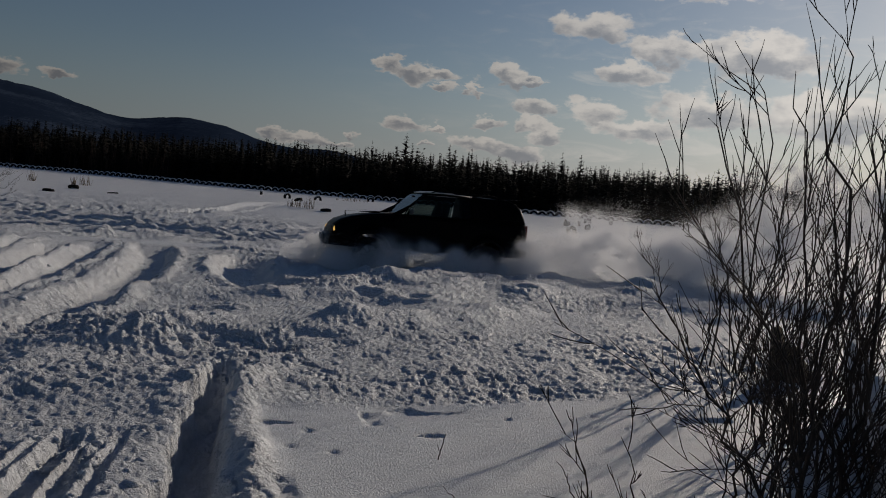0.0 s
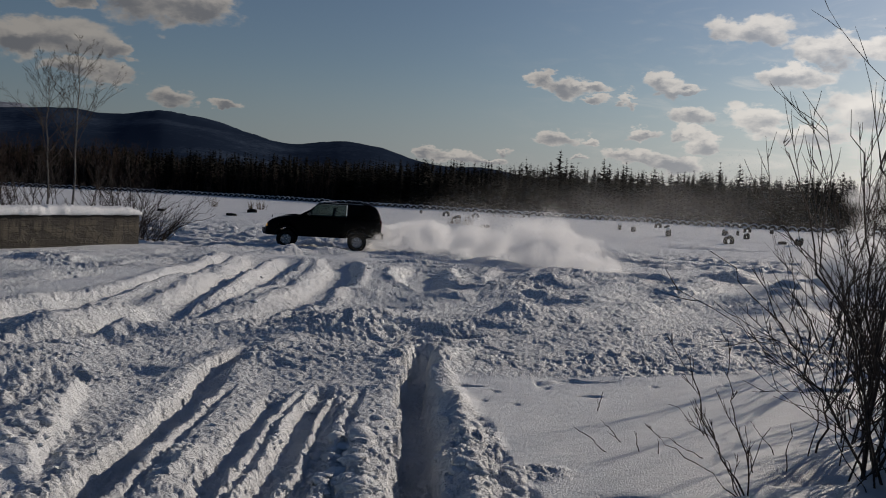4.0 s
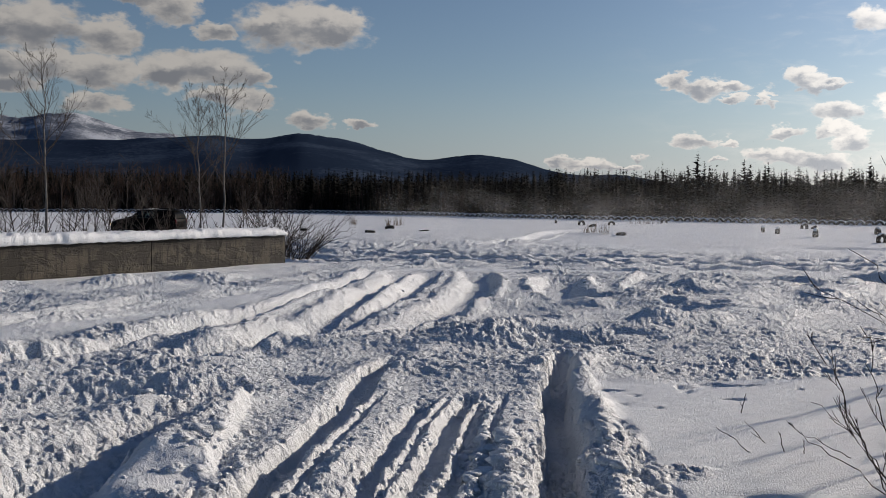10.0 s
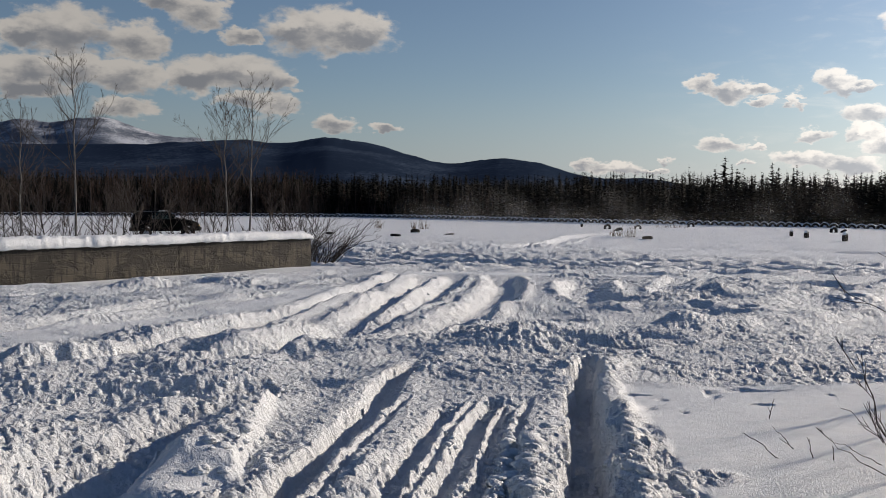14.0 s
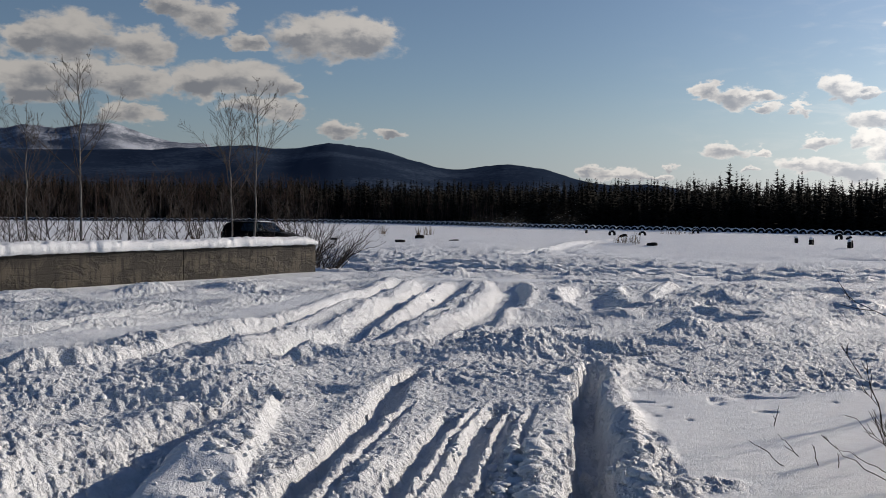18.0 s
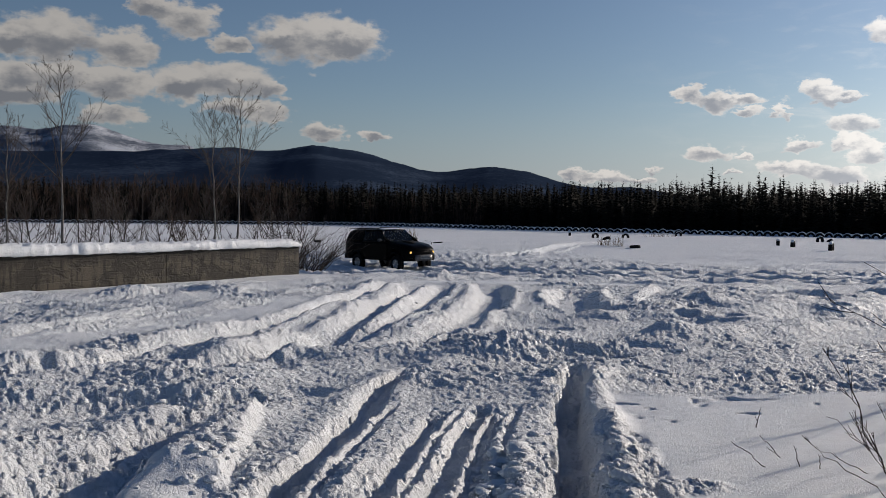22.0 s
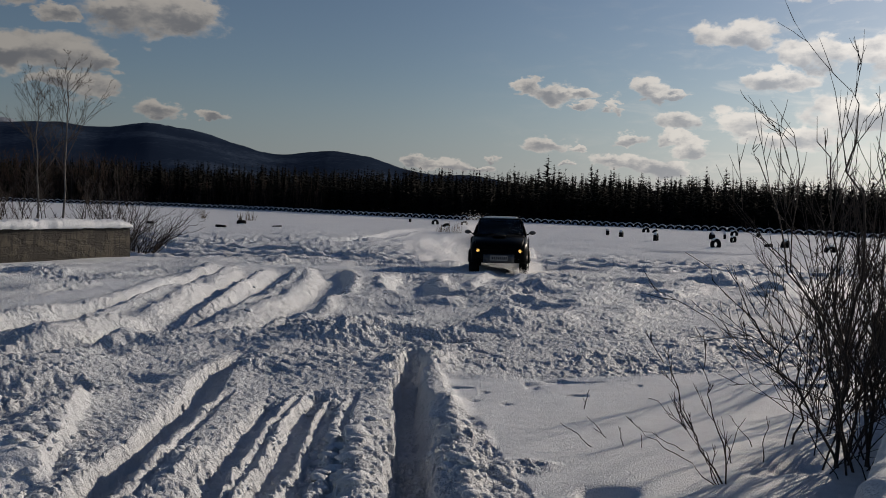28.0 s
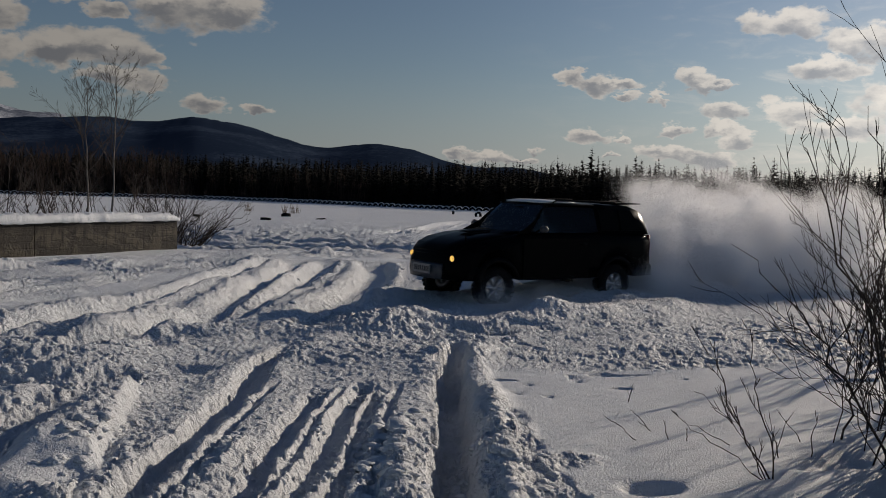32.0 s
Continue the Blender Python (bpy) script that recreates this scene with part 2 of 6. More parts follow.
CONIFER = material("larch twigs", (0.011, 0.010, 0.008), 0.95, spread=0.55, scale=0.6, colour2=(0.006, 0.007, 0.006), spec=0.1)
GRASS = material("dry grass", (0.20, 0.14, 0.075), 0.9, spread=0.45, scale=20)
STUMP = material("mossy stump", (0.13, 0.10, 0.062), 0.95, scale=9, bump=0.02, bump_scale=14, colour2=(0.065, 0.054, 0.032))
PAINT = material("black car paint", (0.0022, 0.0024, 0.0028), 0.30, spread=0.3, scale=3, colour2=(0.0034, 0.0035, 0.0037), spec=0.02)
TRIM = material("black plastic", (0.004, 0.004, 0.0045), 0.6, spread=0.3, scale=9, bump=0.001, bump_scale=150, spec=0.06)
STEEL = material("cast alloy", (0.55, 0.55, 0.56), 0.35, metal=0.85, spread=0.25, scale=12)
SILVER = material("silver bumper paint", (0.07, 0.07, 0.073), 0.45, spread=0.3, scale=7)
CLOTH = material("seat cloth", (0.035, 0.035, 0.038), 0.95, spread=0.3, scale=30)
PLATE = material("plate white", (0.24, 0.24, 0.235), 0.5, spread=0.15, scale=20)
INK = material("plate ink", (0.02, 0.02, 0.025), 0.6, spread=0.2, scale=30)
RED = material("red lamp lens", (0.10, 0.008, 0.007), 0.25, spread=0.3, scale=30)
DECAL = material("grey decal", (0.014, 0.015, 0.016), 0.5, spread=0.2, scale=30)


def glass_material(name, tint, clear, mirror=0.9):
    m = bpy.data.materials.new(name)
    m.use_nodes = True
    n = Nodes(m.node_tree)
    smear = n.noise(n.add("ShaderNodeTexCoord").outputs["Object"], 5.0, 5.0, 0.6)
    fres = n.add("ShaderNodeFresnel", {"IOR": 1.45}).outputs[0]
    see = n.add("ShaderNodeBsdfTransparent", {"Color": (*tint, 1)})
    gloss = n.add("ShaderNodeBsdfGlossy", {"Color": (mirror, mirror, mirror, 1), "Roughness": n.step(smear, 0.3, 0.8, 0.02, 0.12)})
    dirt = n.add("ShaderNodeBsdfDiffuse", {"Color": (0.10, 0.10, 0.10, 1)})
    a = n.add("ShaderNodeMixShader", {0: n.math("MULTIPLY", smear, clear), 1: see.outputs[0], 2: dirt.outputs[0]})
    b = n.add("ShaderNodeMixShader", {0: fres, 1: a.outputs[0], 2: gloss.outputs[0]})
    n.add("ShaderNodeOutputMaterial", {"Surface": b.outputs[0]})
    return m


GLASS = glass_material("car glass", (0.72, 0.78, 0.76), 0.015)
SIDE_GLASS = glass_material("smoked glass", (0.55, 0.60, 0.58), 0.01, 0.4)
TINTED = material("privacy glass", (0.0025, 0.003, 0.0032), 0.45, spread=0.2, scale=4, spec=0.02)


def lamp_material(name, colour, power):
    m = bpy.data.materials.new(name)
    m.use_nodes = True
    n = Nodes(m.node_tree)
    p = n.add("ShaderNodeTexCoord").outputs["Object"]
    r = n.step(n.noise(p, 18.0, 2.0), 0.35, 0.65, 0.6, 1.0)
    e = n.add("ShaderNodeEmission", {"Color": (*colour, 1), "Strength": n.math("MULTIPLY", r, power)})
    n.add("ShaderNodeOutputMaterial", {"Surface": e.outputs[0]})
    return m


HEADLAMP = lamp_material("headlamp glow", (1.0, 0.62, 0.16), 1.7)


def powder_material(name, cover):
    m = bpy.data.materials.new(name)
    m.use_nodes = True
    n = Nodes(m.node_tree)
    d = n.add("ShaderNodeBsdfDiffuse", {"Color": (0.95, 0.955, 0.965, 1)})
    t = n.add("ShaderNodeBsdfTranslucent", {"Color": (0.95, 0.955, 0.965, 1)})
    x = n.add("ShaderNodeMixShader", {0: 0.78, 1: d.outputs[0], 2: t.outputs[0]})
    gap = n.add("ShaderNodeBsdfTransparent", {"Color": (1, 1, 1, 1)})
    y = n.add("ShaderNodeMixShader", {0: cover, 1: gap.outputs[0], 2: x.outputs[0]})
    n.add("ShaderNodeOutputMaterial", {"Surface": y.outputs[0]})
    return m


POWDER = powder_material("powder snow", 0.75)
POWDER_THIN = powder_material("drifting powder snow", 0.068)


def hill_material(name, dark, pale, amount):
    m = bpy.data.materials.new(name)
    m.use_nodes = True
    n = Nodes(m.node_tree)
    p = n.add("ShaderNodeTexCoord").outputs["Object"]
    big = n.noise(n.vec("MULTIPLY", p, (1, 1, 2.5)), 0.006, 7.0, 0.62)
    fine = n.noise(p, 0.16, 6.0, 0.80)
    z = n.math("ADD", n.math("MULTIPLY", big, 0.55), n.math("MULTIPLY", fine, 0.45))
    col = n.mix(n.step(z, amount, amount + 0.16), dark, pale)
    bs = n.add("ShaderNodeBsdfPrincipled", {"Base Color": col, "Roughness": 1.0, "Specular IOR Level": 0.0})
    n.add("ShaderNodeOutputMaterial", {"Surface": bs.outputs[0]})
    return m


# the blue of distance haze is mixed into both hills' colours
HAZY_WOODS = hill_material("wooded hill", (0.019, 0.031, 0.056), (0.052, 0.074, 0.112), 0.47)
HAZY_PEAK = hill_material("snowy peak", (0.11, 0.13, 0.165), (0.50, 0.53, 0.58), 0.45)


# ---------------------------------------------------------------- mesh helpers
class Geo:
    """Points and faces of one mesh."""

    def __init__(self):
        self.v, self.f = [], []

    def tube(self, pts, radii, sides=5, cap=True):
        base = len(self.v)
        n = len(pts)
        for i, p in enumerate(pts):
            d = (pts[min(i + 1, n - 1)] - pts[max(i - 1, 0)])
            d = d.normalized() if d.length > 1e-9 else Vector((0, 0, 1))
            u = d.orthogonal().normalized()
            w = d.cross(u)
            for k in range(sides):
                a = 2 * math.pi * k / sides
                q = p + (u * math.cos(a) + w * math.sin(a)) * radii[i]
                self.v.append((q.x, q.y, q.z))
        for i in range(n - 1):
            for k in range(sides):
                a, b = base + i * sides + k, base + i * sides + (k + 1) % sides
                self.f.append((a, b, b + sides, a + sides))
        if cap:
            self.f.append(tuple(base + k for k in reversed(range(sides))))
            self.f.append(tuple(base + (n - 1) * sides + k for k in range(sides)))

    def box(self, x0, y0, z0, x1, y1, z1):
        b = len(self.v)
        self.v += [(x, y, z) for z in (z0, z1) for x, y in ((x0, y0), (x1, y0), (x1, y1), (x0, y1))]
        self.f += [tuple(b + i for i in q) for q in ((3, 2, 1, 0), (4, 5, 6, 7), (0, 1, 5, 4), (1, 2, 6, 5), (2, 3, 7, 6), (3, 0, 4, 7))]

    def loft(self, rings, closed=True, caps=True):
        b, k = len(self.v), len(rings[0])
        for r in rings:
            self.v += [tuple(p) for p in r]
        for i in range(len(rings) - 1):
            for j in range(k if closed else k - 1):
                a, c = b + i * k + j, b + i * k + (j + 1) % k
                self.f.append((a, c, c + k, a + k))
        if caps:
            self.f.append(tuple(b + j for j in reversed(range(k))))
            self.f.append(tuple(b + (len(rings) - 1) * k + j for j in range(k)))

    def plate(self, corners, thick):
        """A flat panel with thickness from its corner points."""
        c = [Vector(p) for p in corners]
        n = (c[1] - c[0]).cross(c[2] - c[0]).normalized() * thick
        self.loft([[p - n for p in c], c])

    def mesh(self, name, mat, smooth=True):
        me = bpy.data.meshes.new(name)
        me.from_pydata(self.v, [], self.f)
        me.materials.append(mat)
        if smooth:
            me.polygons.foreach_set("use_smooth", [True] * len(me.polygons))
        me.update()
        return me


def part(name, geo, mat, parent, label="", smooth=True):
    ob = new(name, geo.mesh(name, mat, smooth))
    ob.parent = parent
    if label:
        tagged(ob, label)
    return ob


def thing(name, geo, mat, label, category, group="", kind="", smooth=True):
    return tagged(new(name, geo.mesh(name, mat, smooth)), label, category, group, kind)


def holder(name, label, category, group="", kind=""):
    return tagged(new(name), label, category, group, kind)


def fade(a, b, v):
    k = np.clip((v - a) / (b - a), 0, 1)
    return k * k * (3 - 2 * k)


def lattice(ix, iy, seed):
    h = (ix.astype(np.int64) * 374761393 + iy.astype(np.int64) * 668265263 + seed * 982451653) & 0xFFFFFFFF
    h = ((h ^ (h >> 13)) * 1274126177) & 0xFFFFFFFF
    return ((h ^ (h >> 16)) & 0xFFFF) / 65535.0


def grain(x, y, size, seed):
    """Smooth random heights from 0 to 1 with lumps of that size."""
    u, v = x / size + 1000.0, y / size + 1000.0
    iu, iv = np.floor(u), np.floor(v)
    fu, fv = u - iu, v - iv
    fu, fv = fu * fu * (3 - 2 * fu), fv * fv * (3 - 2 * fv)
    a, b = lattice(iu, iv, seed), lattice(iu + 1, iv, seed)
    c, d = lattice(iu, iv + 1, seed), lattice(iu + 1, iv + 1, seed)
    return (a * (1 - fu) + b * fu) * (1 - fv) + (c * (1 - fu) + d * fu) * fv


def level(x, y):
    """The lie of the land: level by the camera, a low rise, then the flat field."""
    r = np.hypot(x, y)
    return 0.1 * fade(9, 15, r) - 0.35 * fade(19, 32, r) - 0.2 * fade(31, 40, r) * fade(72, 58, r) + 0.35 * fade(105, 165, r)

# ---------------------------------------------------------------- the snow field
# grooves: course in plan, width of the slope on its left, of the slope on its right, half width of the floor, depth, berm
NEAR_GROOVES = [
    ([(0.66, 3.6), (0.80, 5.0), (0.94, 6.2), (1.07, 7.2), (1.22, 8.2), (1.38, 9.3), (1.54, 10.3), (1.72, 11.0), (2.0, 11.7)], 0.07, 0.14, 0.10, 0.33, 0.02),
    ([(-1.40, 3.9), (-1.05, 6.25), (-0.89, 7.4), (-0.73, 8.5), (-0.60, 9.6), (-0.46, 10.8), (-0.1, 11.8)], 0.11, 0.08, 0.09, 0.18, 0.03),
    ([(-0.75, 4.3), (-0.34, 6.3), (-0.20, 7.2), (-0.02, 8.3), (0.20, 9.4)], 0.11, 0.05, 0.05, 0.10, 0.02),
    ([(-0.50, 4.3), (0.02, 6.26), (0.21, 7.45), (0.38, 8.6), (0.62, 9.7)], 0.10, 0.05, 0.05, 0.13, 0.02),
    ([(-0.20, 4.3), (0.24, 6.26), (0.36, 7.1), (0.50, 8.2), (0.72, 9.4)], 0.04, 0.05, 0.05, 0.11, 0.02),
    ([(-0.98, 4.6), (-0.80, 6.2), (-0.62, 7.4), (-0.46, 8.6), (-0.30, 9.8)], 0.05, 0.03, 0.02, 0.06, 0.015),
    ([(0.30, 5.0), (0.46, 6.3), (0.58, 7.3), (0.72, 8.4), (0.90, 9.6)], 0.05, 0.03, 0.02, 0.06, 0.015),
    ([(-0.62, 4.8), (-0.17, 6.3), (0.0, 7.4), (0.18, 8.5), (0.40, 9.6)], 0.04, 0.03, 0.015, 0.05, 0.01),
    ([(-2.75, 5.0), (-2.42, 6.2), (-2.33, 7.1), (-2.17, 7.9), (-2.02, 8.7), (-1.7, 9.8)], 0.42, 0.22, 0.10, 0.16, 0.03),
    ([(-3.9, 8.7), (-3.4, 9.15), (-2.6, 9.3), (-2.1, 9.6), (-1.5, 10.2)], 0.40, 0.34, 0.12, 0.09, 0.03),
    ([(-4.3, 10.2), (-3.6, 10.6), (-2.9, 11.0), (-2.1, 11.6)], 0.40, 0.34, 0.12, 0.09, 0.03),
]
MIDDLE_GROOVES = [
    ([(-5.6, 10.6), (-4.05, 11.5), (-3.65, 12.8), (-2.85, 14.6), (-2.05, 17.7), (-1.45, 22.4), (-1.0, 27.0)], 0.32, 0.10, 0.10, 0.18, 0.05),
    ([(-3.6, 10.9), (-2.38, 11.7), (-1.9, 13.1), (-1.32, 15.1), (-0.75, 19.4), (-0.32, 25.0)], 0.32, 0.10, 0.10, 0.18, 0.05),
    ([(-2.1, 12.9), (-1.25, 14.0), (-0.55, 16.6), (0.26, 21.5), (0.55, 27.0)], 0.34, 0.12, 0.10, 0.15, 0.04),
    ([(-1.5, 12.4), (-0.42, 13.4), (0.34, 15.2), (1.14, 18.6), (1.62, 22.9), (1.75, 27.4)], 0.36, 0.26, 0.18, 0.20, 0.05),
    ([(-8.5, 11.8), (-6.2, 13.5), (-5.6, 15.0), (-5.0, 16.8), (-4.4, 18.2)], 0.34, 0.14, 0.10, 0.12, 0.04),
    ([(1.7, 12.75), (2.2, 12.45), (2.9, 12.75)], 0.20, 0.24, 0.22, 0.12, 0.02),
    ([(3.85, 24.6), (3.3, 22.4), (3.0, 20.4), (2.95, 18.6), (3.3, 17.2)], 0.45, 0.34, 0.22, 0.20, 0.05),
    ([(4.82, 24.8), (4.30, 22.2), (4.05, 20.4), (4.35, 19.5), (5.0, 21.0), (5.4, 22.8)], 0.45, 0.16, 0.06, 0.06, 0.02),
    ([(7.1, 28.0), (5.9, 24.4), (5.0, 21.4), (4.95, 19.3)], 0.45, 0.25, 0.12, 0.08, 0.03),
    ([(6.4, 24.0), (6.0, 22.6), (6.4, 21.6), (7.2, 21.2)], 0.40, 0.24, 0.10, 0.07, 0.03),
    ([(8.4, 25.5), (8.3, 23.6), (9.0, 22.2), (10.2, 21.6)], 0.5, 0.3, 0.16, 0.08, 0.03),
    ([(11.0, 26.0), (11.0, 24.3), (11.8, 23.2), (13.2, 22.8)], 0.5, 0.3, 0.18, 0.08, 0.03),
]
FIELD_GROOVES = [
    ([(-9.0, 40.0), (-3.9, 36.0), (0.2, 35.0), (5.2, 34.5), (10.7, 33.5), (17.0, 32.0), (28.0, 30.0)], 0.5, 0.5, 0.4, 0.22, 0.10),
    ([(-9.0, 44.0), (-3.9, 40.0), (0.2, 39.4), (5.2, 38.7), (10.7, 37.0), (17.0, 35.0), (28.0, 33.0)], 0.5, 0.5, 0.5, 0.22, 0.10),
    ([(-9.0, 47.5), (-3.5, 43.2), (1.5, 42.2), (8.0, 41.5), (14.0, 39.5), (28.0, 36.5)], 0.4, 0.4, 0.3, 0.16, 0.08),
    ([(-14.0, 60.0), (-4.0, 47.4), (0.3, 50.0), (6.3, 57.0), (10.7, 72.5), (16.0, 80.0)], 0.5, 0.5, 0.4, 0.18, 0.10),
    ([(-13.0, 57.5), (-8.5, 49.5), (-5.2, 45.0), (-1.5, 41.7), (1.9, 41.0), (4.2, 38.4), (6.3, 34.4)], 0.2, 0.2, 0.15, 0.12, 0.09),
    ([(-12.0, 59.0), (-7.2, 50.2), (-4.0, 46.2), (-1.0, 43.3), (2.4, 42.4), (5.4, 39.4), (7.8, 35.0)], 0.2, 0.2, 0.15, 0.12, 0.09),
    ([(9.0, 47.0), (3.0, 46.0), (-3.0, 51.0), (-10.0, 62.0)], 0.25, 0.25, 0.2, 0.12, 0.09),
    ([(-20.0, 58.0), (-6.0, 52.0), (4.0, 54.0), (16.0, 52.0), (30.0, 46.0)], 0.4, 0.4, 0.3, 0.14, 0.08),
]
GROOVES = NEAR_GROOVES + MIDDLE_GROOVES + FIELD_GROOVES
# ridges of pushed-up snow: course, half width, height
RIDGES = [
    ([(-3.2, 12.0), (-1.6, 12.75), (0.2, 12.9), (1.5, 13.1), (3.0, 13.5), (4.6, 14.4), (6.5, 15.6)], 0.46, 0.11),
    ([(0.5, 15.9), (1.4, 16.5), (2.5, 16.7), (3.4, 16.3), (4.5, 16.4)], 0.40, 0.12),
    ([(3.6, 17.0), (4.9, 18.3), (6.2, 19.6), (7.2, 20.4)], 0.45, 0.14),
    ([(5.2, 16.2), (6.6, 18.2), (8.2, 20.8)], 0.5, 0.13),
    ([(7.8, 18.0), (9.4, 20.2), (10.6, 22.0)], 0.6, 0.15),
    ([(10.8, 19.0), (12.4, 21.0), (14.5, 23.0)], 0.6, 0.26),
    ([(-3.1, 6.0), (-3.35, 7.2), (-3.3, 8.1)], 0.34, 0.15),
    ([(-5.4, 11.0), (-4.6, 11.55)], 0.30, 0.13),
    ([(-0.64, 6.2), (-0.44, 7.3)], 0.055, 0.05),
    ([(1.72, 10.0), (1.86, 10.9), (2.05, 11.5)], 0.20, 0.08),
    ([(0.52, 5.4), (0.66, 6.6), (0.80, 7.8)], 0.15, 0.09),
    ([(1.20, 5.2), (1.36, 6.3), (1.50, 7.2), (1.66, 8.2), (1.80, 9.3)], 0.13, 0.10),
]
# sharp banks: the snow on the left of the course stands higher
BANKS = [([(-1.46, 6.3), (-1.52, 6.9), (-1.56, 7.8), (-1.64, 9.3)], 0.13), ([(-4.65, 11.2), (-4.30, 11.9)], 0.12)]
# heaps: x, y, radius, height
HEAPS = [(-3.0, 10.2, 0.55, 0.10), (-2.4, 10.8, 0.6, 0.10), (-3.5, 11.4, 0.6, 0.10), (-4.6, 9.7, 0.8, 0.11), (-2.2, 9.0, 0.45, 0.07), (-2.9, 8.7, 0.5, 0.07), (-1.9, 7.0, 0.26, 0.10),
         (3.55, 14.0, 0.40, 0.14), (4.7, 16.9, 0.45, 0.10), (5.7, 18.7, 0.6, 0.14), (6.4, 20.4, 0.6, 0.16), (7.4, 24.5, 0.8, 0.12), (8.1, 22.4, 0.7, 0.10), (9.8, 23.2, 0.8, 0.18), (4.2, 27.0, 1.0, 0.12), (12.4, 24.6, 0.8, 0.3), (15.0, 23.5, 1.0, 0.3),
         (2.18, 5.90, 0.11, -0.15), (2.33, 5.91, 0.10, -0.12), (3.60, 6.30, 0.14, -0.06), (3.80, 6.45, 0.12, -0.07), (4.02, 6.5, 0.2, -0.07), (2.02, 9.05, 0.05, -0.025), (2.23, 9.46, 0.05, -0.025), (2.30, 8.87, 0.04, -0.025), (2.8, 9.64, 0.07, -0.03)]


def course(x, y, pts, signed=False):
    """Distance of each point to a line in plan; signed: positive on its right."""
    best, hand = np.full(x.shape, 1e9), np.ones(x.shape)
    for (ax, ay), (bx, by) in zip(pts, pts[1:]):
        dx, dy = bx - ax, by - ay
        k = np.clip(((x - ax) * dx + (y - ay) * dy) / (dx * dx + dy * dy), 0, 1)
        d = np.hypot(x - ax - k * dx, y - ay - k * dy)
        closer = d < best
        best = np.where(closer, d, best)
        if signed:
            hand = np.where(closer, np.sign((x - ax) * dy - (y - ay) * dx), hand)
    return best * hand if signed else best


def rounded(pts):
    """A smoother course through the same corners (corner cutting)."""
    for _ in range(2):
        out = [pts[0]]
        for (ax, ay), (bx, by) in zip(pts, pts[1:]):
            out += [(ax * 0.75 + bx * 0.25, ay * 0.75 + by * 0.25), (ax * 0.25 + bx * 0.75, ay * 0.25 + by * 0.75)]
        pts = out + [pts[-1]]
    return pts


def shards(x, y, size, seed, stretch=1.0):
    """Broken crust: tilted blocks of that size with sunken joints, about -0.5 to 0.5."""
    u, v = x / size + 900.0, y / (size * stretch) + 900.0
    u, v = u + 0.5 * (grain(x, y, size * 0.8, seed + 5) - 0.5), v + 0.5 * (grain(x, y, size * 0.8, seed + 6) - 0.5)
    iu, iv = np.floor(u), np.floor(v)
    d1, d2, h = np.full(x.shape, 9.0), np.full(x.shape, 9.0), np.zeros(x.shape)
    for i in (-1, 0, 1):
        for j in (-1, 0, 1):
            cu, cv = iu + i, iv + j
            a = lattice(cu, cv, seed)
            du, dv = u - cu - a, v - cv - lattice(cu, cv, seed + 1)
            d = np.hypot(du, dv)
            # height and tilt of this block, both from the one random number
            t = 6.283 * ((a * 37.7) % 1.0)
            q = (a * 91.3) % 1.0 - 0.5 + 0.55 * (du * np.cos(t) + dv * np.sin(t))
            closer = d < d1
            d2 = np.where(closer, d1, np.minimum(d2, d))
            d1, h = np.where(closer, d, d1), np.where(closer, q, h)
    return h - 0.35 * fade(0.16, 0.0, d2 - d1)


WALL_A, WALL_B = (-14.8, 18.9), (-4.7, 34.4)        # far wall, front face
LEDGE_A, LEDGE_B = (1.93, 2.44), (8.19, 10.04)         # near wall, edge towards the camera


def along_ends(x, y, pts, a, b):
    return fade(0.0, a, np.hypot(x - pts[0][0], y - pts[0][1])) * fade(0.0, b, np.hypot(x - pts[-1][0], y - pts[-1][1]))


def close_by(x, y, pts, m):
    px, py = [p[0] for p in pts], [p[1] for p in pts]
    return (x > min(px) - m) & (x < max(px) + m) & (y > min(py) - m) & (y < max(py) + m)


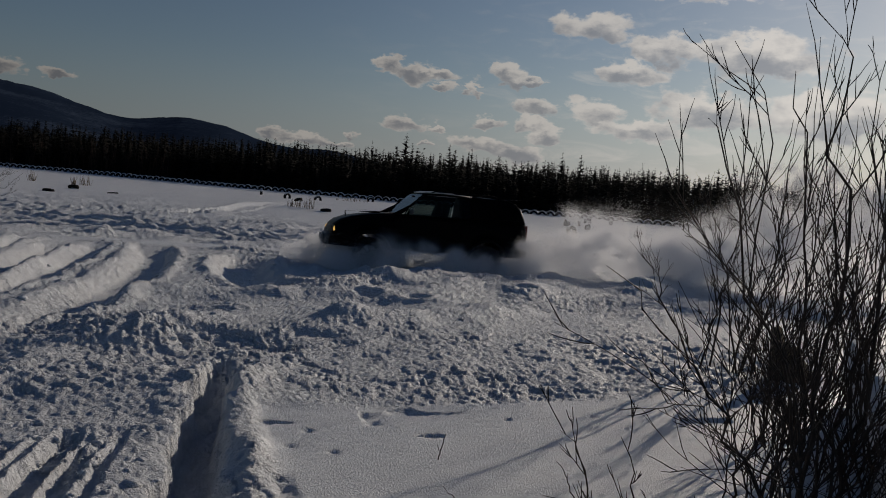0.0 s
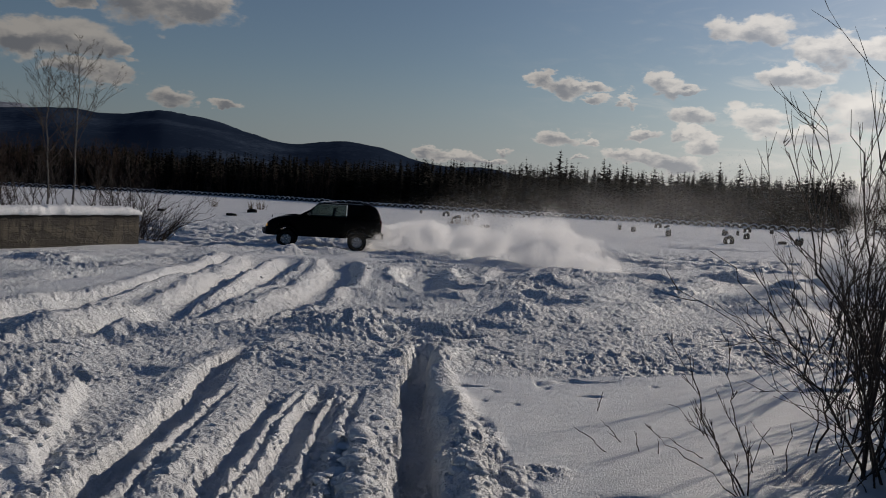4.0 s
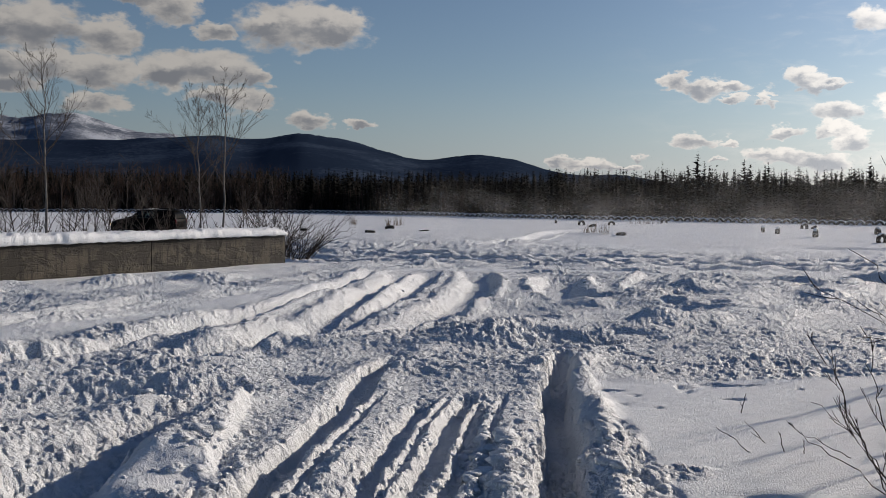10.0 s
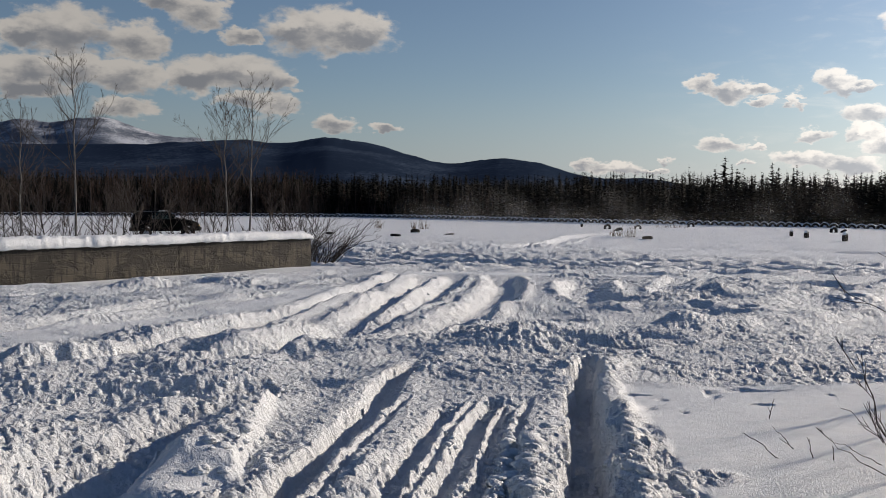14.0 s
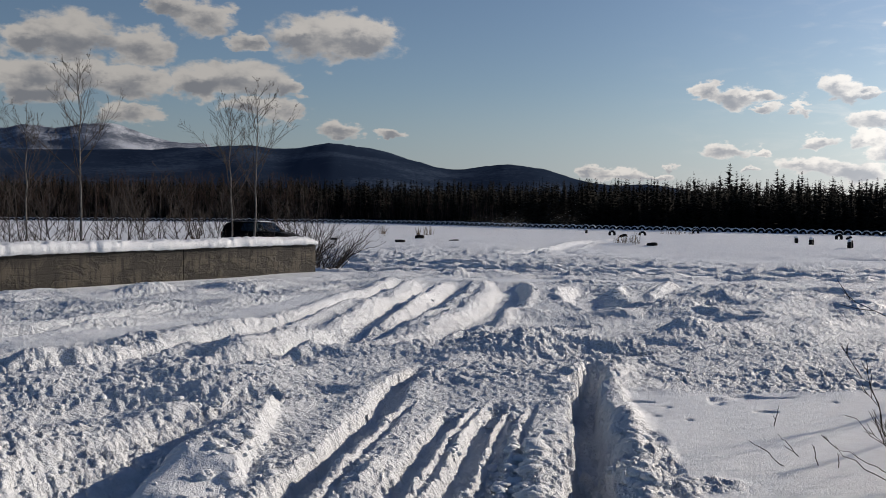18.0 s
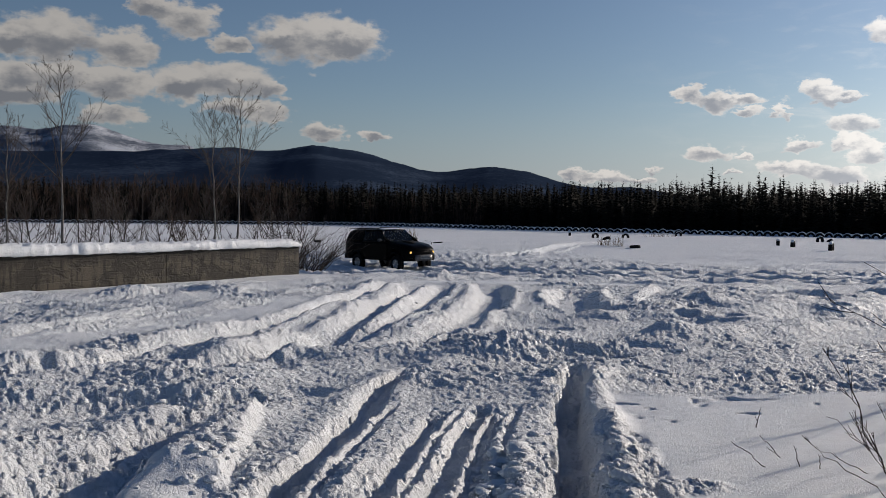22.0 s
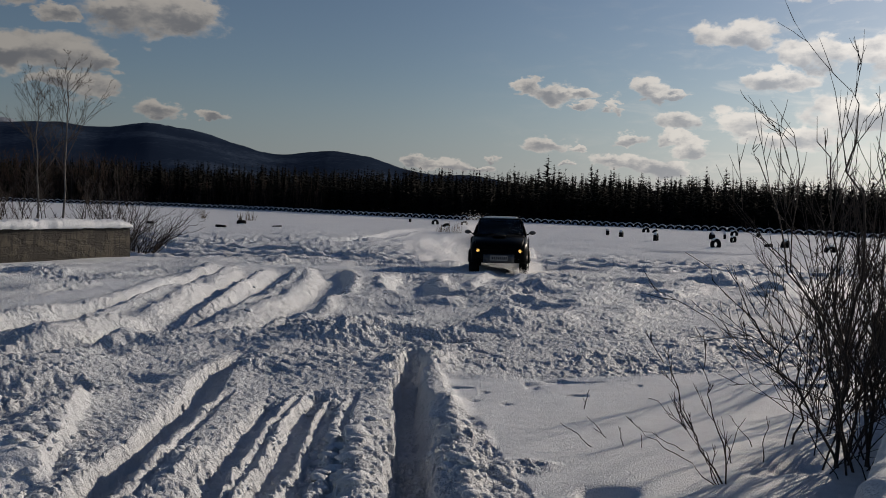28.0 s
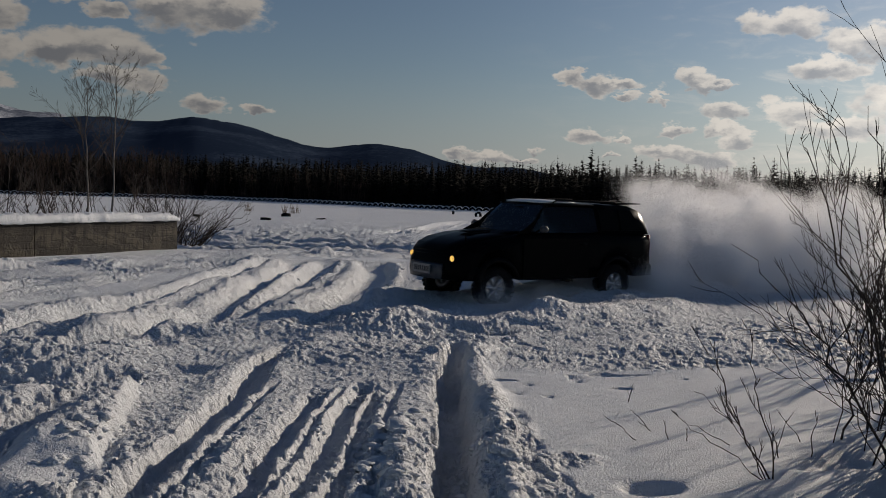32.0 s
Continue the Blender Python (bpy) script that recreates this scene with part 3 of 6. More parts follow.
def snow_height(x, y, churned=False):
    """Height of the snow over the whole field."""
    x, y = np.asarray(x, float), np.asarray(y, float)
    r = np.hypot(x, y)
    z = level(x, y) + 0.10 * (grain(x, y, 9.0, 1) - 0.5) * fade(6, 14, r)
    z += 0.05 * (grain(x, y, 3.1, 2) - 0.5)
    wob = (grain(x, y, 0.9, 3) - 0.5) * 0.30 + (grain(x, y, 0.25, 4) - 0.5) * 0.10
    fray = (grain(x, y, 0.35, 5) - 0.5) * 0.09 + (grain(x, y, 0.10, 6) - 0.5) * 0.05 + (grain(x, y, 0.045, 8) - 0.5) * 0.02
    # where the snow lies untouched
    calm = fade(1.70, 1.84, x + wob * 0.5 - 0.018 * (y - 6)) * fade(10.35, 9.95, y + wob * 0.6 - 0.06 * np.maximum(0, x - 3)) * fade(1.0, 2.0, y)
    calm *= 1 - fade(0.30, 0.16, np.hypot((x - 1.82) / 1.5, y - 6.55) + wob * 0.5)
    strip = fade(0.70, 0.42, course(x, y, [(-7.2, 12.2), (-6.0, 12.95), (-4.6, 14.4), (-3.4, 16.4), (-2.5, 20.0)]) + wob * 0.5)
    front = fade(2.0, 1.4, course(x, y, [WALL_A, WALL_B]) + wob)
    shelf = fade(0.9, 0.4, course(x, y, [(0.2, 29.5), (3.9, 29.3), (6.2, 28.4)]) / 1.6 + wob)
    calm = np.maximum.reduce([calm, strip * (0.35 + 0.4 * fade(0.4, 0.6, grain(x, y, 0.9, 26))), front, shelf])
    z -= 0.09 * front * fade(34, 28, r)
    rough = (1 - calm) * (0.10 + 0.90 * fade(52, 45, r))
    rough += (1 - calm) * 0.35 * fade(-0.12, -0.20, x / np.maximum(y, 1.0)) * fade(45, 52, r) * fade(125, 95, r)
    rough += (1 - calm) * 0.65 * fade(70, 60, r) * fade(42, 48, r) * fade(9, 6, np.abs(x - 2 + (y - 50) * 0.1) + wob)
    # a fan of fine powder at the foot of the bank
    rough *= 1 - 0.85 * fade(0.52, 0.18, np.hypot((x + 1.78) / 1.1, (y - 6.5) / 1.6) + wob * 0.5)
    cut, deep = np.zeros(x.shape), np.zeros(x.shape)
    for pts, wl, wr, flat, d, b in GROOVES:
        pts = rounded(pts)
        m = close_by(x, y, pts, wl + wr + flat + 0.6)
        if not m.any():
            continue
        xm, ym = x[m], y[m]
        s = course(xm, ym, pts, True) + fray[m] * (1.5 if d > 0.3 else min(1.3, 0.45 + flat * 3))
        long_run = 0.9 if max(p[1] for p in pts) < 13 else 1.8
        ends = along_ends(xm, ym, pts, long_run, long_run)
        dig = ends * fade(-wl - flat, -flat, s) * fade(wr + flat, flat, s)
        lump = 0.6 + 0.8 * grain(xm, ym, 0.45, 7)
        rim = ends * lump * (np.exp(-(((s + wl + flat + 0.10) / 0.13) ** 2)) + np.exp(-(((s - wr - flat - 0.08) / 0.11) ** 2)))
        cut[m] = np.minimum(cut[m], -d * dig)
        z[m] += b * rim
        # the slopes have crumbled into lumps
        z[m] += 0.05 * min(1.0, d / 0.15) * 4 * dig * (1 - dig) * shards(xm, ym, 0.11, 50) * (ym < 13)
        if d > 0.3:
            deep[m] = np.maximum(deep[m], dig)
        rough[m] = np.where(dig > 0.15, np.maximum(rough[m], (1.2 if d > 0.28 else 0.6) * (ym < 34)), rough[m])
        # the slopes of the old tracks are smoother than the snow between them
        if long_run > 1:
            rough[m] *= 1 - 0.15 * dig
    z += cut
    for pts, w, h in RIDGES:
        pts = rounded(pts)
        m = close_by(x, y, pts, 3 * w)
        if m.any():
            s = course(x[m], y[m], pts) + fray[m] * min(1.0, w * 3)
            ends = along_ends(x[m], y[m], pts, 0.35, 0.35)
            z[m] += h * ends * np.exp(-(s / w) ** 2) * (0.6 + 0.8 * grain(x[m], y[m], 0.5, 9))
    for pts, h in BANKS:
        m = close_by(x, y, pts, 1.4)
        if m.any():
            s = course(x[m], y[m], pts, True) + fray[m] * 0.6
            z[m] += h * along_ends(x[m], y[m], pts, 0.5, 0.5) * fade(0.09, -0.02, s) * fade(-0.8, -0.1, s)
    for hx, hy, hr, hh in HEAPS:
        q = ((x - hx) ** 2 + (y - hy) ** 2) / (hr * hr) + 2.0 * fray
        z += hh * np.exp(-np.maximum(0, q)) * (0.7 + 0.6 * grain(x, y, 0.4, 10))
    # broken, trodden snow: tilted blocks over finer crumbs
    near = r < 34
    xn, yn, rn = x[near], y[near], rough[near]
    bunch = fade(0.40, 0.66, grain(xn, yn, 1.1, 19))
    lane = fade(2.0, 1.0, np.abs(xn + 0.15)) * fade(10.0, 9.0, yn) * (1 - 0.8 * deep[near])
    flat_side = fade(1.6, 2.6, xn) * fade(9.8, 10.6, yn) * fade(16.0, 13.0, yn - 0.25 * xn)
    mounds = fade(0.2, 1.2, xn) * fade(15.5, 17.0, yn) * fade(30.0, 27.0, yn)
    crease = 1 - np.abs(2 * grain(xn + 0.3 * grain(xn, yn, 0.7, 33), yn, 1.0, 32) - 1)
    # long swells that run the way of the tracks
    swell = grain((0.86 * xn - 0.5 * yn) * 1.5, (0.5 * xn + 0.86 * yn) * 0.6, 1.2, 11) - 0.5
    broken = (0.24 * swell + 0.07 * (crease - 0.6) + 0.05 * (grain(xn, yn, 0.5, 12) - 0.5)) * (1 - 0.75 * lane) * (1 - 0.55 * flat_side) * (1 - 0.6 * mounds)
    broken += (0.006 + 0.018 * bunch) * shards(xn, yn, 0.36, 30) * (1 - 0.7 * lane) * (1 - 0.6 * flat_side)
    broken += (0.004 + 0.016 * bunch + 0.012 * flat_side + 0.008 * lane + 0.016 * mounds) * shards(xn, yn, 0.16, 36)
    broken += (0.014 + 0.009 * bunch + 0.004 * lane) * shards(xn, yn, 0.075, 42) + 0.012 * (grain(xn, yn, 0.035, 15) - 0.5)
    broken += deep[near] * (0.06 * shards(xn, yn, 0.17, 60) + 0.03 * shards(xn, yn, 0.08, 64))
    tumbled = fade(9.0, 9.9, yn) * fade(13.6, 12.6, yn) * fade(2.4, 1.4, xn) * fade(-4.5, -2.0, xn)
    broken *= 1 + 0.35 * tumbled
    z[near] += rn * broken * (0.7 + 0.5 * fade(0.3, 0.7, grain(xn, yn, 2.3, 16)))
    far = ~near
    xf, yf = x[far], y[far]
    z[far] += rough[far] * (0.12 * (grain(xf, yf, 1.4, 11) - 0.5) + 0.12 * (grain(xf, yf, 0.5, 12) - 0.5) + 0.08 * (grain(xf, yf, 0.2, 13) - 0.5))
    # long low drifts on the open field
    z += (0.10 * (grain(x * 0.16, y, 1.2, 18) - 0.5) + 0.12 * (grain(x * 0.35, y, 0.7, 24) - 0.5) * fade(0.5, 0.62, grain(x * 0.3, y, 6.0, 25))) * fade(30, 42, r) * fade(118, 80, r)
    # small dents in the untouched patch
    z -= calm * 0.04 * fade(0.88, 0.95, grain(x * 0.55, y, 0.22, 21)) * fade(8.6, 9.4, y) * fade(11.5, 10.6, y)
    z += calm * (0.012 * (grain(x, y, 0.6, 22) - 0.5) + 0.004 * (grain(x, y, 0.09, 28) - 0.5))
    return (z, np.clip(rough, 0, 1)) if churned else z


def height_at(x, y):
    return float(snow_height(np.array([x]), np.array([y]))[0])


def build_ground():
    dense = np.arange(-28.0, 49.01, 0.076)
    around = np.concatenate([np.arange(-180.0, -28.0, 4.0), dense, np.arange(52.0, 180.0, 4.0)])
    radii = [0.35, 0.8, 1.3, 1.8, 2.2, 2.6]
    while radii[-1] < 6000.0:
        r = radii[-1]
        radii.append(r * (1.02 if r < 5.3 else 1.0034 if r < 16 else 1.0040 if r < 30 else 1.0055 if r < 48 else 1.009 if r < 120 else 1.12))
    ang, rad = np.meshgrid(np.radians(around), np.array(radii), indexing="xy")
    x, y = rad * np.sin(ang), rad * np.cos(ang)
    flat = level(x, y)
    inner = rad < 120
    z = flat.copy()
    churn = np.zeros_like(z)
    z[inner], churn[inner] = snow_height(x[inner], y[inner], True)
    # outside the trodden sector the snow is only gently uneven
    off = np.maximum(fade(38, 44, np.abs(np.degrees(ang) - 10.5)), fade(2.6, 1.9, rad)) * inner
    gentle = flat + 0.12 * (grain(x, y, 7.0, 61) - 0.5) + 0.05 * (grain(x, y, 2.4, 62) - 0.5)
    z = z * (1 - off) + gentle * off
    churn *= 1 - off
    rows_n, cols = x.shape
    co = np.stack([x, y, z], -1).reshape(-1, 3)
    co = np.vstack([co, [[0, 0, float(z[0].mean())]]])
    i = np.arange(rows_n - 1)[:, None] * cols
    j = np.arange(cols)[None, :]
    k = (j + 1) % cols
    quads = np.stack([i + j, i + cols + j, i + cols + k, i + k], -1).reshape(-1, 4)[:, ::-1]
    j1 = np.arange(cols)
    tris = np.stack([j1, np.full(cols, len(co) - 1), (j1 + 1) % cols], -1)
    me = bpy.data.meshes.new("ground")
    me.vertices.add(len(co))
    me.vertices.foreach_set("co", co.ravel())
    loops = np.concatenate([quads.ravel(), tris.ravel()])
    me.loops.add(len(loops))
    me.loops.foreach_set("vertex_index", loops)
    sizes = np.concatenate([np.full(len(quads), 4), np.full(len(tris), 3)])
    me.polygons.add(len(sizes))
    me.polygons.foreach_set("loop_start", np.concatenate([[0], np.cumsum(sizes)[:-1]]))
    me.polygons.foreach_set("loop_total", sizes)
    me.polygons.foreach_set("use_smooth", np.ones(len(sizes), bool))
    me.update(calc_edges=True)
    me.validate()
    me.attributes.new("churned", "FLOAT", "POINT").data.foreach_set("value", np.append(churn.ravel(), 0.5))
    me.materials.append(SNOW)
    tagged(new("ground", me), "white snow field churned into ruts, heaps and clods", "snow", kind="structure")


build_ground()


# ---------------------------------------------------------------- loose clods of snow
def lump_points(rng, seg=6, rings=4):
    """A knobbly little ball with a flat underside."""
    pts, faces = [], []
    for i in range(1, rings):
        for k in range(seg):
            a, e = 2 * math.pi * k / seg + i * 0.4, math.pi * i / rings
            q = rng.uniform(0.55, 1.25)
            pts.append((math.sin(e) * math.cos(a) * q, math.sin(e) * math.sin(a) * q, math.cos(e) * q * 0.8))
    top, low = len(pts), len(pts) + 1
    pts += [(0, 0, 0.8), (0, 0, -0.8)]
    for i in range(rings - 2):
        for k in range(seg):
            faces.append((i * seg + k, (i + 1) * seg + k, (i + 1) * seg + (k + 1) % seg, i * seg + (k + 1) % seg))
    for k in range(seg):
        faces.append((top, k, (k + 1) % seg))
        faces.append((low, (rings - 2) * seg + (k + 1) % seg, (rings - 2) * seg + k))
    return pts, faces


def snow_clods(count=1000):
    rng = random.Random(5)
    g = Geo()
    xs, ys, ss = [], [], []
    while len(xs) < count:
        close = rng.random() < 0.7
        pts, wl, wr, flat, d, b = rng.choice(NEAR_GROOVES if close else MIDDLE_GROOVES)
        k = rng.randrange(len(pts) - 1)
        f = rng.random()
        x = pts[k][0] * (1 - f) + pts[k + 1][0] * f + rng.choice((-wl - flat, wr + flat)) * rng.uniform(0.6, 2.4)
        y = pts[k][1] * (1 - f) + pts[k + 1][1] * f + rng.gauss(0, 0.2)
        if x > 1.75 and y < 10.2 or y < 5.0:
            continue
        xs.append(x)
        ys.append(y)
        ss.append((0.010 + 0.045 * rng.random() ** 4) * (1.0 if close else 1.4))
    # piles of larger lumps beside the deep rut and at the foot of the bank
    for x0, x1, y0, y1, n, lo, hi in ((1.22, 1.70, 5.6, 7.9, 70, 0.02, 0.085), (0.84, 1.20, 5.6, 8.4, 40, 0.02, 0.07), (0.34, 0.74, 5.6, 7.6, 60, 0.03, 0.13), (-1.75, -1.25, 6.3, 7.6, 30, 0.03, 0.09), (-3.6, -2.6, 5.8, 6.8, 22, 0.03, 0.08), (-3.2, -1.6, 9.2, 11.0, 60, 0.02, 0.07), (1.9, 6.0, 10.6, 14.5, 60, 0.02, 0.07)):
        for _ in range(n):
            xs.append(rng.uniform(x0, x1))
            ys.append(rng.uniform(y0, y1))
            ss.append(lo + (hi - lo) * rng.random() ** 2.5)
    zs = snow_height(np.array(xs), np.array(ys))
    for x, y, z, s in zip(xs, ys, zs, ss):
        pts, faces = lump_points(rng)
        b = len(g.v)
        g.v += [(x + p[0] * s, y + p[1] * s, z - s * 0.12 + p[2] * s * 0.62) for p in pts]
        g.f += [tuple(b + i for i in f) for f in faces]
    thing("snow_clods", g, SNOW, "loose white lumps of snow thrown beside the ruts", "snow", kind="stuff")


snow_clods()


# ---------------------------------------------------------------- hills far off
def profile(az, knots):
    ks = sorted(knots)
    out = np.zeros_like(az)
    fine_az = np.arange(ks[0][0] - 4, ks[-1][0] + 4, 0.25)
    fine = np.interp(fine_az, [k[0] for k in ks], [k[1] for k in ks])
    fine = np.convolve(np.pad(fine, 3, mode="edge"), np.array([1, 2, 3, 4, 3, 2, 1]) / 16.0, mode="valid")
    return np.interp(az, fine_az, fine)


def hill(name, knots, near, crest, far, mat, label, seed, rough):
    az = np.arange(-70.0, 80.0, 0.2)
    rad = np.concatenate([np.linspace(near, crest, 16), np.linspace(crest, far, 8)[1:]])
    A, Rr = np.meshgrid(np.radians(az), rad)
    e = np.tan(np.radians(profile(az, knots)))[None, :] * crest
    shape = np.where(Rr <= crest, fade(near, crest, Rr) ** 0.8, fade(far, crest, Rr))
    X, Y = Rr * np.sin(A), Rr * np.cos(A)
    bumps = (grain(X, Y, crest * 0.07, seed) - 0.5) * rough + (grain(X, Y, crest * 0.025, seed + 1) - 0.5) * rough * 0.45 + (grain(X, Y, crest * 0.004, seed + 2) - 0.5) * rough * 0.10
    Z = e * shape + bumps * e * 0.13 * shape * (0.3 + 0.7 * (Rr < crest * 0.97)) - 3.0
    g = Geo()
    n = len(az)
    g.v = [tuple(p) for p in np.stack([X, Y, Z], -1).reshape(-1, 3).tolist()]
    g.f = [(i * n + j, i * n + j + 1, (i + 1) * n + j + 1, (i + 1) * n + j) for i in range(len(rad) - 1) for j in range(n - 1)]
    thing(name, g, mat, label, "hill", kind="structure")


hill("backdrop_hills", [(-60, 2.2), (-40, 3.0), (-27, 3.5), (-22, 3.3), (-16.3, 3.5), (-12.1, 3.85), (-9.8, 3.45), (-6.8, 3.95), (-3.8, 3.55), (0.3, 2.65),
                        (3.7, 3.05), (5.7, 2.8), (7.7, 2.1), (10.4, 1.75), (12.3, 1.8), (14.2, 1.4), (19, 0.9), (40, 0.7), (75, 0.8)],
     520.0, 1500.0, 2100.0, HAZY_WOODS, "wooded hills on the horizon, coloured dark blue for haze", 31, 1.0)
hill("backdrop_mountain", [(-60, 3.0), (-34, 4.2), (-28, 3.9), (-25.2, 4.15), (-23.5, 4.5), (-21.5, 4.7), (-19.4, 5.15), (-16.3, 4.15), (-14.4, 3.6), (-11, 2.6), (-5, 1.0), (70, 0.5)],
     2200.0, 3600.0, 4300.0, HAZY_PEAK, "far mountain with a snow-streaked bare top, paled bluish for haze", 41, 2.2)


# ---------------------------------------------------------------- the forest edge
FENCE = rounded([(-95.0, 158.0), (-30.0, 160.0), (-8.0, 152.0), (15.0, 127.0), (34.0, 112.5), (43.5, 102.0), (56.0, 87.0), (80.0, 64.0), (110.0, 45.0)])


def conifer(g, x, y, z, h, rng, tiers, spikes):
    lean = rng.uniform(-0.02, 0.02)
    b = len(g.v)
    for k in range(3):
        a = k * 2.094
        g.v.append((x + 0.10 * math.cos(a), y + 0.10 * math.sin(a), z))
    g.v.append((x + lean * h, y, z + h))
    g.f += [(b, b + 1, b + 3), (b + 1, b + 2, b + 3), (b + 2, b, b + 3)]
    wide = h * rng.uniform(0.20, 0.33)
    for i in range(tiers):
        r0 = rng.uniform(0.8, 1.15)
        for k in range(spikes):
            f = 0.04 + 0.95 * (i + rng.random() * 1.3) / (tiers + 0.4)
            zz = z + h * f
            r = wide * max(0.03, 1.02 - f) ** 0.8 * r0 + 0.04
            a = rng.uniform(0, 6.283)
            rr = r * rng.uniform(0.55, 1.15)
            c, s = math.cos(a), math.sin(a)
            t = 0.047 * h * (1.05 - f) + 0.028
            b = len(g.v)
            g.v += [(x + lean * h * f, y, zz + t), (x - s * t, y + c * t, zz), (x + s * t, y - c * t, zz), (x + c * rr, y + s * rr, zz + rr * rng.uniform(-0.3, 0.55))]
            g.f += [(b, b + 1, b + 3), (b, b + 3, b + 2), (b + 1, b + 2, b + 3)]


def forest():
    rng = random.Random(11)
    g, low = Geo(), Geo()
    line = [(math.degrees(math.atan2(x, y)), math.hypot(x, y)) for x, y in FENCE]
    azs, ds = [p[0] for p in line], [p[1] for p in line]
    a = -36.0
    while a < 62.0:
        edge = float(np.interp(a, azs, ds))
        for row in range(7):
            d = edge + 12 + row * 7 + rng.uniform(-3, 3)
            aa = a + rng.uniform(-0.2, 0.2)
            x, y = d * math.sin(radians(aa)), d * math.cos(radians(aa))
            top = 2.25 if a > 8 else 2.1
            h = (math.tan(radians(top * rng.choice((rng.uniform(0.55, 0.85), rng.uniform(0.7, 1.05))))) * d + 1.6)
            if rng.random() < 0.05 and a > 5:
                h *= rng.uniform(1.12, 1.3)
            conifer(g, x, y, float(level(x, y)) - 0.2, h, rng, 13 if row < 3 else 6, 8)
        if rng.random() < 0.9:
            for _ in range(8):
                d = edge + rng.uniform(9, 22) + rng.choice((0, 0, 14, 30))
                x, y = d * math.sin(radians(a)) + rng.uniform(-1, 1), d * math.cos(radians(a))
                conifer(low, x, y, float(level(x, y)) - 0.2, rng.uniform(2.2, 4.6), rng, 6, 7)
        a += 0.16 * 130 / edge
    for x, y, h in ((48.4, 162.8, 11.3), (55.5, 160.0, 9.8), (30.0, 166.0, 8.6)):
        conifer(g, x, y, -0.2, h, rng, 15, 8)
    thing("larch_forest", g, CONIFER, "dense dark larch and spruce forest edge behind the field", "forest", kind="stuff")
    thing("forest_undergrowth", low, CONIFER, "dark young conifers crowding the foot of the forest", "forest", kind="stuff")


forest()


# ---------------------------------------------------------------- the two snow-capped concrete walls
def wall_run(name, ax, ay, bx, by, z0, z1, thick, cap, label, panels, seed, over0=0.10, drop=0.03, lumpy=1.0):
    """A low wall of cast panels from a to b with a thick cap of snow; its front face runs from a to b."""
    rng = random.Random(seed)
    length = math.hypot(bx - ax, by - ay)
    top = holder(name, label, "wall", kind="structure")
    top.matrix_world = pose(ax, ay, 0, 0, 0, math.degrees(math.atan2(by - ay, bx - ax)))
    step = length / panels
    for i in range(panels):
        g = Geo()
        x0, x1 = i * step + 0.012, (i + 1) * step - 0.012
        n = 7
        rings = []
        for k in range(n):
            x = x0 + (x1 - x0) * k / (n - 1)
            dz = rng.uniform(-0.015, 0.015)
            e = 0.02 if k in (0, n - 1) else 0.0
            rings.append([(x, e, z0), (x, e, z1 - 0.10 + dz), (x, -0.035 + e, z1 - 0.085 + dz), (x, -0.035 + e, z1 - 0.02 + dz), (x, 0.0, z1 + dz), (x, thick, z1 + dz), (x, thick, z0)])
        g.loft(rings)
        part("panel", g, CONCRETE, top, smooth=False)
    g = Geo()
    n, m = int(length / 0.07), 25
    rings = []
    for i in range(n + 1):
        x = length * i / n
        xa = np.array([ax + (bx - ax) * i / n])
        wave = (grain(xa, xa * 0 + seed, 2.2, 51)[0] - 0.5) * 0.10 + (grain(xa, xa * 0 + seed, 0.5, 52)[0] - 0.5) * 0.05
        end = max(0.12, min(1.0, (length - x) / 0.55)) ** 0.5 * max(0.3, min(1.0, x / 0.3)) ** 0.5
        h = (cap[0] + (cap[1] - cap[0]) * x / length + wave) * end
        ring = []
        for k in range(m):
            f = k / (m - 1)
            over = over0 + (grain(np.array([x]), np.array([float(seed)]), 0.35, 53)[0] - 0.5) * 0.08 + (grain(np.array([x]), np.array([float(seed)]), 0.09, 56)[0] - 0.5) * 0.05
            yy = -over + (thick + over + 0.08) * f
            edge = max(0.0, 1 - abs(2 * f - 1) ** 9.0)
            lump = (grain(np.array([x]), np.array([f * 1.5 + seed]), 0.13, 54)[0] - 0.5) * 0.10 * lumpy
            ring.append((x, yy, z1 + 0.004 + h * edge ** 0.6 + lump * edge - (0.05 * (1 - edge) if k in (0, m - 1) else 0)))
        sag = (grain(np.array([x]), np.array([seed + 3.0]), 0.22, 55)[0]) * 0.05 + (grain(np.array([x]), np.array([seed + 5.0]), 0.08, 57)[0]) * 0.03
        ring += [(x, thick + 0.02, z1 - 0.02), (x, -0.055 - (over0 - 0.1) * 0.9, z1 - drop - sag)]
        rings.append(ring)
    g.loft(rings)
    part("snow_cap", g, SNOW_CRUST, top, "thick white snow lying along the top")
    return top


wall_run("wall_west", *WALL_A, *WALL_B, -0.6, 0.78, 0.55, (0.25, 0.17), "low stained concrete wall with a thick snow cap", 3, 3)
# the near wall turns its outer edge to the camera
wall_run("wall_east", *LEDGE_B, *LEDGE_A, -0.4, 0.62, 0.9, (0.20, 0.22), "snow-covered low concrete wall beside the shrub", 2, 8, 0.30, 0.42, 0.25)


